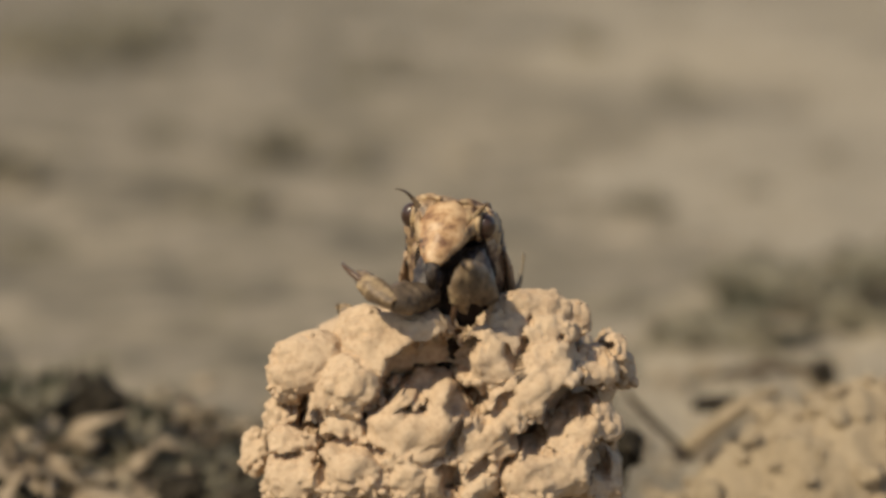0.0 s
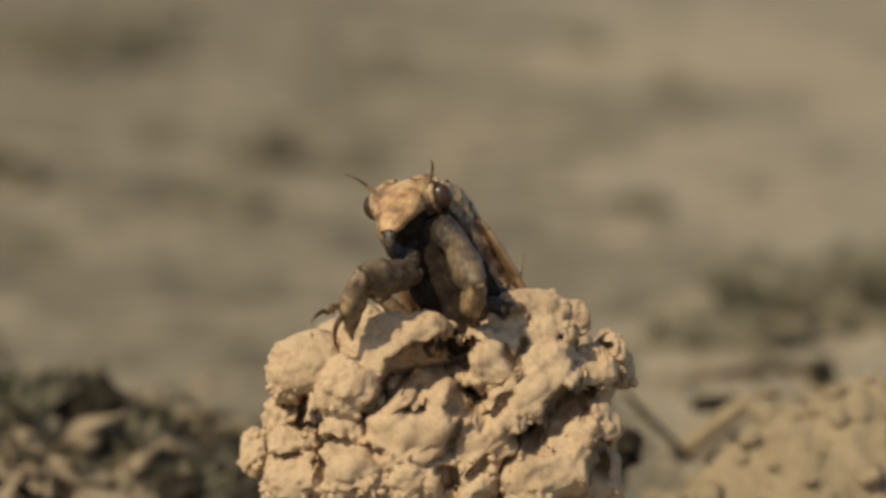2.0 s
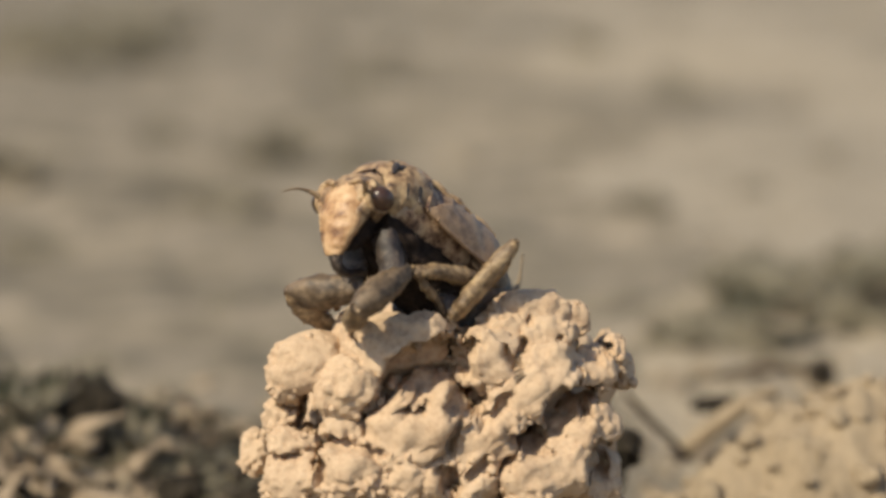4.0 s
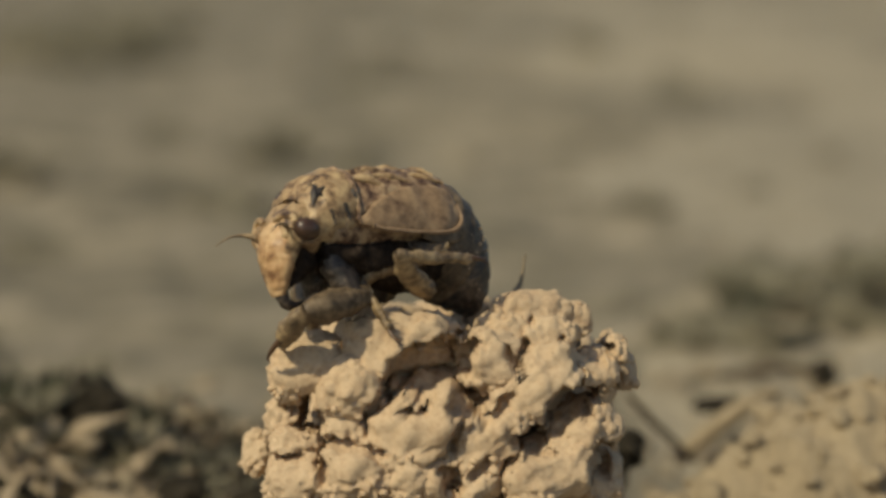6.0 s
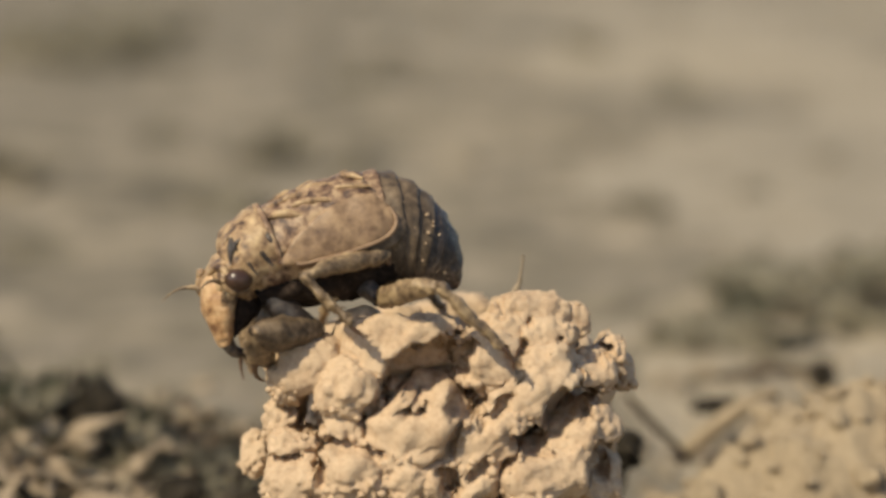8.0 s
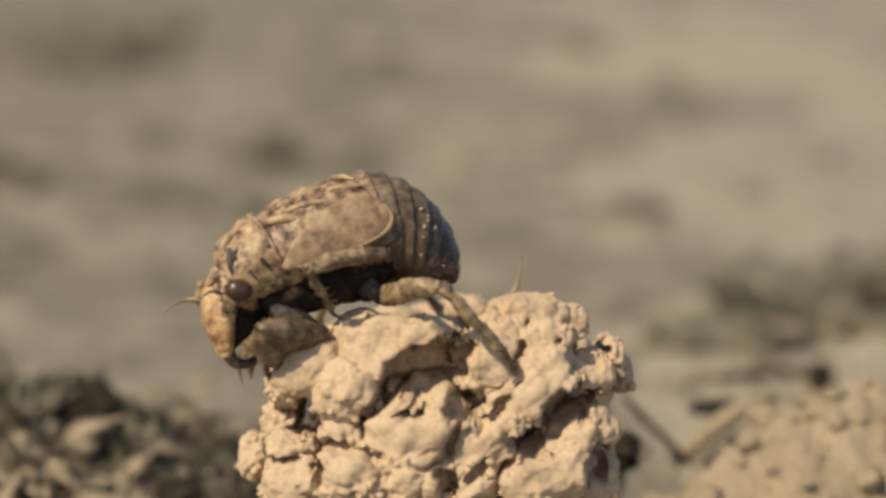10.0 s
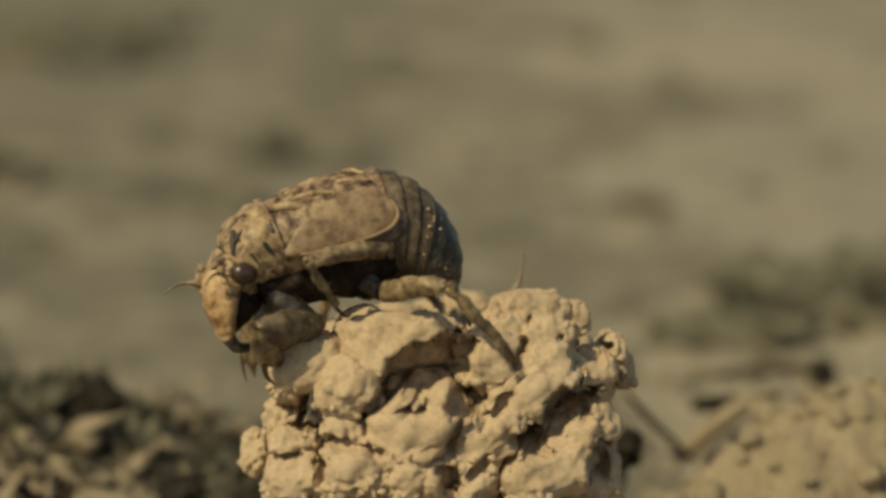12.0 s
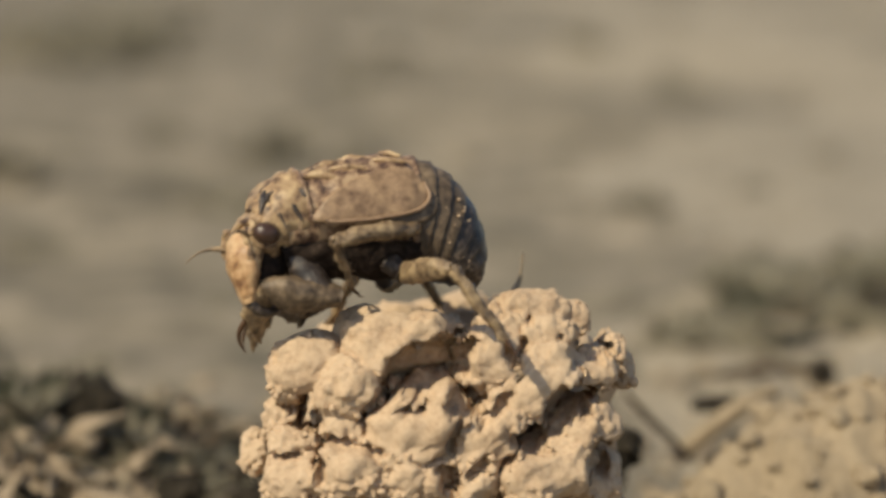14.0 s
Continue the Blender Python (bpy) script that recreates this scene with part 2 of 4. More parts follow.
def hollow(p, q):
    """How deep the torn hollows cut in at the place p."""
    dent = 0.0
    if p[1] > 0:
        return dent
    ragged = 0.4 * noise.noise(q * 0.45) + 0.3 * noise.noise(q * 1.0) + 0.12 * noise.noise(q * 2.2)
    for cx, cz, cl, cw, ct in CAVITIES + SLITS:
        dx, dz = p[0] - cx, p[2] - cz
        if abs(dx) + abs(dz) > 3 * (cl + cw):
            continue
        ca, sa = math.cos(radians(ct)), math.sin(radians(ct))
        d = math.hypot((dx * ca + dz * sa) / cl, (dz * ca - dx * sa) / cw) * 0.85 + ragged
        if d < 1:
            dent = max(dent, min(1.0, (1 - d) * 5.0) * min(7.0, 3.2 * min(cl, cw) + 0.4))
    return dent


def clod(centre, size, turn, level, seed, undercut=0.0):
    """A pellet of mud pressed on while wet: a smooth face above, crumbly torn flanks below."""
    v, f = ball(level)
    rot = np.array(Euler([radians(a) for a in turn]).to_matrix())
    own = Vector((seed * 7.3, seed * 3.1, seed * 5.7))
    v = np.sign(v) * np.abs(v) ** np.array((0.76, 0.6, 0.76))
    small = min(size)
    nrm = (v / np.array(size)) @ rot.T
    nrm /= np.linalg.norm(nrm, axis=1)[:, None]
    v0 = (v * np.array(size)) @ rot.T
    below = np.clip(-nrm[:, 2] * 0.9 + nrm[:, 0] * 0.25, 0, 1)
    v0[:, 2] += undercut * below * small * 0.30
    v0[:, 1] += undercut * below ** 2 * small * 0.5
    v0 += np.array(centre)
    out = []
    for p, n, low in zip(v0, nrm, below):
        q = Vector(p)
        torn = noise.noise(q * 0.21 + Vector((3.3, 8.1, 1.7)))
        crumb = min(1.0, max(0.0, 0.22 + 1.4 * torn + 0.55 * low))
        k = small * (0.20 * noise.noise(q * 0.27 + own) + 0.12 * noise.noise(q * 0.6 + own))
        if level > 4:
            k += crumb * (0.6 - 1.1 * noise.voronoi(q * 0.62 + own)[0][0]) + (0.04 + 0.36 * crumb) * (0.3 - 0.75 * noise.voronoi(q * 1.7)[0][0])
        k += (0.18 + 0.45 * crumb) * noise.noise(q * 1.5) + (0.10 + 0.26 * crumb) * noise.noise(q * 2.6) + 0.05 * noise.noise(q * 6.5)
        out.append(p + n * k + np.array((0, hollow(p, q), 0)))
    return out, f


def turret():
    thing = base("mud_turret", "pale dry clay turret of stuck pellets on the ground", "mud turret")
    # hollow wall
    n, profile = 150, ((19.5, 0), (18.4, 10), (17.6, 20), (16.8, 30), (15.2, 37), (13.4, 41.0), (11.6, 42.2), (10.2, 40.8), (9.2, 38), (8.4, 30), (8.2, 14), (8.2, 4))
    line = spline(profile, 96)
    verts = [(r * math.cos(a) * (1 + 0.06 * abs(math.sin(2 * a))) + 0.8 * (z / 44), r * math.sin(a) * (1 + 0.10 * abs(math.sin(2 * a))) + 1.0 * (z / 44), z) for r, z in line for a in np.linspace(0, 2 * math.pi, n, endpoint=False)]
    # the torn hollows reach into the outer face of the wall
    verts = [(x, y + (min(3.0, hollow((x, y, z), Vector((x, y, z)))) if i < 48 * n else 0.0), z) for i, (x, y, z) in enumerate(verts)]
    faces = [(i * n + k, i * n + (k + 1) % n, (i + 1) * n + (k + 1) % n, (i + 1) * n + k) for i in range(len(line) - 1) for k in range(n)]
    make("tube_wall", verts, faces, CLAY, thing, "hollow clay wall", rough=((0.9, 0.25), (1.0, 0.7), (0.7, 1.5), (0.4, 3.2)))
    made, skin, flank = 0, [], []
    for course in (UPPER, MIDDLE, LOWER):
        for x, y, z, a, b, tilt, out in course:
            turn = math.degrees(math.atan2(x, 19.0)) * 0.35
            depth = 0.75 * min(a, b) + 1.3
            v, f = clod((x, y - out * 0.6 + 0.9, z), (a * 1.13, depth, b * 1.13), (-20, -tilt, turn), 5, made + 1.5, 0.4)
            make("clod", v, f, CLAY, thing)
            skin += v[::29]
            flank += [p for p in v[::7] if p[2] < z - b * 0.35 and p[1] < y]
            made += 1
    # lower courses, sides and back
    rnd = random.Random(4)
    for z in (3, 9, 15, 21, 26):
        for k in range(11):
            a = 2 * math.pi * (k + rnd.random() * 0.6) / 11
            r = 17.2 + (26 - z) * 0.09
            v, f = clod((r * math.cos(a), r * math.sin(a), z + rnd.uniform(-1, 1)), (3.4, rnd.uniform(3.6, 5.4), rnd.uniform(3.0, 4.0)), (rnd.uniform(-30, 30), 0, math.degrees(a)), 4, made + 1.5)
            make("clod", v, f, CLAY, thing)
            made += 1
    for z in (31, 36, 40.4):
        for k in range(8):
            a = math.pi * (k + 0.2 + rnd.random() * 0.5) / 8
            r = 16.2 if z < 40 else 13.6
            v, f = clod((r * math.cos(a) + 0.8, r * math.sin(a) + 1, z + rnd.uniform(-0.7, 0.7)), (3.2, rnd.uniform(3.4, 4.6), rnd.uniform(2.8, 3.6)), (rnd.uniform(-30, 30), 0, math.degrees(a)), 4, made + 1.5)
            make("clod", v, f, CLAY, thing)
            made += 1
    # taller clods on the far rim
    for at, size, turn in (((2.6, 9.0, 43.0), (3.6, 2.8, 3.1), 10), ((-9.4, 5.0, 42.0), (2.8, 3.0, 3.0), 50), ((-5.4, 8.4, 42.2), (3.0, 2.8, 3.0), 20), ((-1.4, 10.4, 42.0), (2.8, 2.6, 3.0), 0), ((7.0, 5.4, 44.6), (1.6, 1.6, 2.0), 30)):
        v, f = clod(at, size, (0, 0, turn), 4, 91 + at[0])
        make("clod", v, f, CLAY, thing)
    # crumbs stuck to the outside, most of them on the torn flanks
    pieces = []
    for i, p in enumerate(rnd.sample(skin, 160) + rnd.sample(flank, 520)):
        g = 0.14 + (0.35 if i < 160 else 0.55) * rnd.random() ** 2.2
        pieces.append(blob(p, (g, g * rnd.uniform(0.7, 1.2), g * rnd.uniform(0.7, 1)), (rnd.uniform(0, 90), 0, rnd.uniform(0, 360)), 2, ((0.4, 1.5), (0.2, 3.0)), seed=i * 0.7))
    tagged(make("crumb_crust", *joined(pieces), CLAY, thing), kind="stuff")
    return thing


turret()


# ---- litter round the turret ----
def scatter(name, label, mat, count, area, size, seed, flat=0.7, level=2, kind="stuff", category="soil"):
    rnd = random.Random(seed)
    pieces = []
    for i in range(count):
        x, y = rnd.uniform(area[0], area[1]), rnd.uniform(area[2], area[3])
        if math.hypot(x, y) < 23:
            continue
        s = size[0] + (size[1] - size[0]) * rnd.random() ** 3
        pieces.append(blob((x, y, settle(x, y) + s * 0.2), (s, s * rnd.uniform(0.7, 1.2), s * flat), (rnd.uniform(-20, 20), rnd.uniform(-20, 20), rnd.uniform(0, 360)), level, ((0.35, 1.3), (0.15, 3.0)), seed=i * 0.37 + seed))
    v, f = joined(pieces)
    return tagged(make(name, v, f, mat), label, category, kind=kind)


def heap_height(x, y):
    """The pale bank of dug-out clay."""
    ridge = 24.5 * math.exp(-((x - 66) / 26) ** 4 - ((y - 44) / 24) ** 2) + 15.5 * math.exp(-((x - 33) / 15) ** 2 - ((y - 40) / 18) ** 2) + 4 * math.exp(-((x - 58) / 12) ** 2 - ((y - 44) / 12) ** 2)
    q = Vector((x, y, 2.0))
    lumps = 2.4 * noise.noise(q * 0.10) + 3.4 * abs(noise.noise(q * 0.19)) + 1.6 * noise.noise(q * 0.42) + 0.7 * noise.noise(q * 1.0)
    return ridge + lumps * min(1.0, ridge / 8) - 3.0


def humus_height(x, y):
    """Two beds of dark leaf mould, one on each side behind the turret."""
    bed = math.exp(-((x + 70) / 46) ** 4 - ((y - 92) / 46) ** 4) + math.exp(-((x - 84) / 56) ** 4 - ((y - 165) / 80) ** 4)
    q = Vector((x, y, 7.0))
    lumps = 3.0 * noise.noise(q * 0.07) + 2.4 * abs(noise.noise(q * 0.16)) + 1.2 * noise.noise(q * 0.4) + 0.6 * noise.noise(q * 0.9)
    return height(x, y) + (bed > 0.02) * lumps * bed + 3.2 * bed - 2.0


def patch(name, label, category, mat, area, rise, step, kind=""):
    xs, ys = np.arange(area[0], area[1], step), np.arange(area[2], area[3], step)
    verts = [(x, y, rise(x, y)) for y in ys for x in xs]
    w = len(xs)
    faces = [(j * w + i, j * w + i + 1, (j + 1) * w + i + 1, (j + 1) * w + i) for j in range(len(ys) - 1) for i in range(w - 1)]
    tagged(make(name, verts, faces, mat), label, category, kind=kind)


patch("spoil_mound", "pale crumbly clay spoil heaped beside the turret", "spoil heap", SPOIL, (4, 135, 0, 96), heap_height, 0.9)
patch("leaf_mould", "dark damp leaf mould on open ground beside the turret", "leaf mould", MOULD, (-135, -18, 30, 155), humus_height, 1.5, "structure")
patch("leaf_mould", "grey crumbled soil under withered herbs behind the spoil", "leaf mould", SILT, (16, 156, 70, 265), humus_height, 1.5, "structure")


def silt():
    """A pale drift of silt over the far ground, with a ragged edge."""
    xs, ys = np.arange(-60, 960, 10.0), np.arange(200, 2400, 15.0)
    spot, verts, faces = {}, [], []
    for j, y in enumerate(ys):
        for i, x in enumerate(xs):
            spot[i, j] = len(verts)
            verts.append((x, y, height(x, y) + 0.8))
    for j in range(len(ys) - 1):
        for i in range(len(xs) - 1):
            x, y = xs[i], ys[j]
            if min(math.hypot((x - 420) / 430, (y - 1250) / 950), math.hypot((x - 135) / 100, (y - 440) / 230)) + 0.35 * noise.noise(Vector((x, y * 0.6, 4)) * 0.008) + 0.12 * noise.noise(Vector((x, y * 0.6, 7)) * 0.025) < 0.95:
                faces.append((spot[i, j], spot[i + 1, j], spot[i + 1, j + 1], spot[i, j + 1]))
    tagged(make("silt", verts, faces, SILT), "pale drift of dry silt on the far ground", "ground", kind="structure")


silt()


def settle(x, y):
    return max(height(x, y), humus_height(x, y), heap_height(x, y) if 4 < x < 134 and 0 < y < 95 else -99)


scatter("spoil_crumbs", "pale clay crumbs lying on the spoil heap", SPOIL, 900, (18, 110, 18, 70), (0.4, 2.2), 3, level=2)
scatter("soil_crumbs", "grey-brown soil crumbs and small clods on the ground", CLODS, 420, (-110, 110, 52, 180), (0.6, 2.6), 5, level=2)

def far_clods():
    rnd = random.Random(8)
    kinds = []
    for i in range(4):
        v, f = blob((0, 0, 0), (6, 5, 4), (0, 0, 0), 3, ((0.35, 1.3), (0.15, 3.0)), i + 2)
        kinds.append(tagged(make("soil_clod", v, f, EARTH), "grey-brown clod on open dry ground", "clod", "clods on the far ground"))
    for i in range(56):
        x, y = rnd.uniform(-300, 300), rnd.uniform(420, 1500)
        m = pose(x * MM, y * MM, (height(x, y) + 1.0) * MM, 0, 0, rnd.uniform(0, 360))
        if i < 4:
            kinds[i].matrix_basis = m
        else:
            copy_thing(kinds[i % 4], m)


far_clods()


def blade(rnd, length, wide, lean, droop):
    """A thin tapering dry blade that rises from the origin and bends over."""
    a = rnd.uniform(0, 2 * math.pi)
    c, s = math.cos(a), math.sin(a)
    rings = []
    for u in (0, 0.3, 0.6, 0.85, 1.0):
        out, up = length * (lean * u + droop * u * u * 0.6), length * (u - droop * u * u * 0.55)
        w = wide * (1 - u ** 2 * 0.9)
        p = Vector((c * out, s * out, up))
        side = Vector((-s, c, 0.2)) * w
        t = Vector((-c, -s, 0.4)) * w * 0.25
        rings.append((*(p + t), *(p - t), *side))
    return loft(rings, 6)


def tuft(name, label, x, y, size, tall, count, seed, mat=None):
    rnd = random.Random(seed)
    thing = base(name, label, "herb", "withered herbs", at=(x * MM, y * MM, settle(x, y) * MM - 0.001))
    leaves = []
    for i in range(count):
        r, a = size * math.sqrt(rnd.random()), rnd.uniform(0, 2 * math.pi)
        v, f = blade(rnd, tall * rnd.uniform(0.4, 1.1), tall * rnd.uniform(0.05, 0.13), rnd.uniform(0.1, 0.9), rnd.uniform(0.1, 0.9))
        leaves.append(([(p[0] + r * math.cos(a), p[1] + r * math.sin(a), p[2]) for p in v], f))
    v, f = joined(leaves)
    tagged(make("leaves", v, f, mat or HERB, thing, "dry curling blades"), kind="stuff")
    v, f = blob((0, 0, 0), (size * 0.9, size * 0.8, tall * 0.45), (0, 0, seed * 40), 3, ((0.4, 1.5), (0.2, 4.0)), seed)
    make("root_clump", v, f, mat or MOULD, thing, "earthy root clump")


HERBS = "low withered grey-green herb tuft on dry ground"
for i, (x, y, size, tall, count) in enumerate((
        (58, 205, 17, 9, 90), (84, 215, 18, 8, 110), (110, 226, 20, 7, 120), (72, 244, 18, 6, 90), (134, 232, 20, 8, 120), (98, 246, 18, 6, 90),
        (-158, 865, 24, 26, 60), (-135, 880, 16, 22, 36), (-190, 980, 40, 26, 60), (-165, 1060, 34, 24, 50), (-54, 507, 8, 16, 50), (-60, 411, 13, 9, 70), (-126, 446, 9, 14, 60), (-28, 479, 5, 8, 24), (-29, 780, 20, 12, 60), (-100, 596, 6, 11, 30), (54, 394, 8, 9, 50),
        (93, 707, 12, 10, 40), (67, 896, 8, 14, 30), (-48, 260, 7, 5, 40), (-101, 331, 7, 6, 40),
        (-58, 79, 5, 7, 60), (-46, 80, 5, 6, 50), (-74, 96, 8, 7, 70), (-36, 100, 7, 5, 50), (-30, 84, 6, 5, 40), (-70, 120, 12, 8, 60), (-26, 60, 6, 4, 50), (-100, 190, 14, 10, 60), (70, 120, 9, 7, 60), (92, 130, 10, 9, 60), (52, 110, 7, 6, 50),
        (-64, 90, 9, 8, 80), (-70, 80, 8, 8, 80), (-58, 98, 7, 7, 60), (-78, 100, 12, 10, 80), (70, 222, 16, 7, 90), (88, 226, 16, 7, 90), (62, 215, 10, 6, 60), (104, 214, 14, 7, 80),
        (-60.5, 62, 3.5, 8, 60), (-64.5, 60, 4, 7, 60), (-59, 66, 2.5, 8, 40), (-43.5, 66, 3, 8, 50), (-40.5, 62, 3.5, 7, 50), (-37, 66, 4, 7, 50), (-33, 61, 4, 6, 50), (-48, 60, 3, 4, 40), (-55, 60, 3, 3.5, 40))):
    tuft("herb_tuft", HERBS, x, y, size, tall, count, i + 1, PALE_HERB if (y > 180 or x > 0) and i < 36 or i > 39 else HERB)


def dry_leaf(name, label, length, wide, curl, mat):
    """A shrivelled leaf: a trough-shaped strip with a thick midrib, rolled along its length."""
    rings = []
    for u in np.linspace(0, 1, 12):
        w = wide * math.sin(math.pi * min(0.97, 0.08 + u * 0.9)) + 0.15
        a = curl * (u - 0.5)
        p = Vector((math.sin(a) * length / max(curl, 0.2), 0.6 * math.sin(u * 5), (math.cos(a * 0.9) - 0.75) * length / max(curl, 0.2) * 0.6 + 0.8))
        rings.append((*(p + Vector((0, 0.1, 0.28))), *(p - Vector((0, 0.1, 0.28))), 0, w, 0.35 * w * math.sin(u * 4 + 1)))
    ob = make(name, *loft(rings, 12, 24), mat, rough=((0.35, 0.35), (0.12, 1.1)))
    return tagged(ob, label, "leaf", "dry leaf litter")


def litter():
    rnd = random.Random(12)
    kinds = [dry_leaf("dry_leaf", "curled pale dry leaf on the ground", 8, 1.1, 1.8, STRAW), dry_leaf("dry_leaf", "twisted brown dry leaf on the ground", 6, 1.4, 2.6, BARK),
             dry_leaf("dry_leaf", "narrow straw-coloured dry leaf on the ground", 10, 0.9, 1.3, STRAW), dry_leaf("dry_leaf", "grey shrivelled dry leaf on the ground", 7, 1.6, 2.2, CLODS)]
    for i in range(190):
        x, y = rnd.uniform(-92, -22), rnd.uniform(40, 116)
        if i >= 168:
            x, y = rnd.uniform(28, 95), rnd.uniform(95, 160)
        if -62 < x < -43 and 58 < y < 100:
            y = 50 + (y - 58) * 0.25
        m = pose(x * MM, y * MM, (settle(x, y) + rnd.uniform(0.5, 3.0)) * MM, rnd.uniform(-40, 40), rnd.uniform(-30, 30), rnd.uniform(0, 360))
        if i < 4:
            kinds[i].matrix_basis = m
        else:
            copy_thing(kinds[i % 4], m)


litter()


def large_leaves():
    """A few broad pale leaves that lie foremost in the litter."""
    for x, y, length, wide, curl, rx, ry, rz in (
            (-46.5, 50, 12, 2.2, 1.6, 30, -12, 25), (-40.5, 46, 10, 1.7, 2.4, 20, 15, 35), (-49, 46, 11, 2.0, 1.9, -25, 10, -20),
            (-43.5, 55, 9, 2.4, 2.0, 45, 10, -10), (-34, 50, 8, 1.8, 2.6, 15, -20, 15), (-52, 44, 13, 2.4, 1.5, 35, -18, 38), (-45, 42, 12, 2.0, 1.7, 40, -15, 30),
            (-30, 42, 10, 1.6, 2.2, 30, -20, 20), (-49, 64, 12, 1.8, 1.2, 20, -28, 0), (-43.5, 59, 9, 1.4, 1.2, 20, -30, 0), (-58, 59, 9, 2.0, 1.6, 20, 20, 0), (-62, 57, 8, 1.8, 1.8, 15, -20, 0)):
        ob = dry_leaf("dry_leaf", "broad pale curled dry leaf lying on the litter", length, wide, curl, STRAW)
        ob.matrix_basis = pose(x * MM, y * MM, (settle(x, y) + 1.6) * MM, rx, ry, rz)


large_leaves()


def loose_clods():
    rnd = random.Random(21)
    for group, mat, label, count, area, size in (
            ("clods in the litter", CLODS, "rounded grey-brown soil clod among dry leaves", 5, (-88, -24, 60, 100), (1.4, 2.4)),
            ("clods on the spoil", SPOIL, "pale lump of clay on the spoil heap", 26, (26, 96, 20, 50), (1.2, 2.8)),
            ("clods behind the turret", CLODS, "small grey clod on leaf mould behind the turret", 16, (26, 90, 78, 130), (2.0, 4.0))):
        for i in range(count):
            x, y = rnd.uniform(area[0], area[1]), rnd.uniform(area[2], area[3])
            r = rnd.uniform(*size)
            v, f = blob((0, 0, 0), (r, r * rnd.uniform(0.8, 1.1), r * rnd.uniform(0.6, 0.85)), (0, 0, rnd.uniform(0, 360)), 3, ((0.4, 1.2), (0.2, 2.8), (0.1, 6.0)), i + count)
            ob = make("soil_clod" if mat == CLODS else "clay_lump", v, f, mat)
            ob.location = (x * MM, y * MM, (settle(x, y) + r * 0.3) * MM)
            tagged(ob, label, "clod", group)


loose_clods()


# Lumps added in dark tones to stand in for shaded gaps between clods.
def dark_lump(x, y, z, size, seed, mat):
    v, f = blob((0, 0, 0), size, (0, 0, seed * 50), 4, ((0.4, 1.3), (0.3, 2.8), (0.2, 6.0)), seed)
    ob = make("shade_lump", v, f, mat)
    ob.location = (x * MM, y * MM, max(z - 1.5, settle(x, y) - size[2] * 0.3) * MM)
    tagged(ob, "dark lump standing in for a shaded gap in the litter", "plant debris", "dark litter lumps")


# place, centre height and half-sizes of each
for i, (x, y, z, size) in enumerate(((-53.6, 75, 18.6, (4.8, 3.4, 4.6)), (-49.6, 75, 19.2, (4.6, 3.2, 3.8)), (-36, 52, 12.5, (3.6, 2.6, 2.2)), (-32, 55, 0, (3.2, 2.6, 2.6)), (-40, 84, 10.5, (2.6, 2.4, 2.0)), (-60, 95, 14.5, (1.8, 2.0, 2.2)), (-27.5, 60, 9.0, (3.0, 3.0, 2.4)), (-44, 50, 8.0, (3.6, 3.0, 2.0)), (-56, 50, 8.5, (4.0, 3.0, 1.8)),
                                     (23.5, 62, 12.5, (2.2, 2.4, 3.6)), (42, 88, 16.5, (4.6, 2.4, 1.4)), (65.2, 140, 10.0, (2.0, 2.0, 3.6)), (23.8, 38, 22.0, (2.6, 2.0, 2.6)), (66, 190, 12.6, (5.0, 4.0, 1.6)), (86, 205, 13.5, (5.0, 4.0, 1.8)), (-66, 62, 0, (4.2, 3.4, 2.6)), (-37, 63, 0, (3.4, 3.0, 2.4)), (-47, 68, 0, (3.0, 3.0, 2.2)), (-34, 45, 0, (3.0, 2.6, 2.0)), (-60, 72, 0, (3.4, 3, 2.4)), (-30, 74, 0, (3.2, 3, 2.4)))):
    dark_lump(x, y, z, size, i + 1, MOULD if y > 150 else GAP_SHADE)


# ---- the cicada nymph ----
FORE, MID, HIND = (6.8, 7.2), (9.6, 8.6), (10.0, 10.8)
HIPS = {"foreleg": (4.8, 3.3, -8.8), "middle_leg": (-5.4, 5.6, -3.6), "hind_leg": (-4.0, 4.6, -8.2)}
NYMPH = base("cicada_nymph", "mud-coated brown cicada nymph climbing out of the clay turret", "cicada nymph")
LEGSET = {}


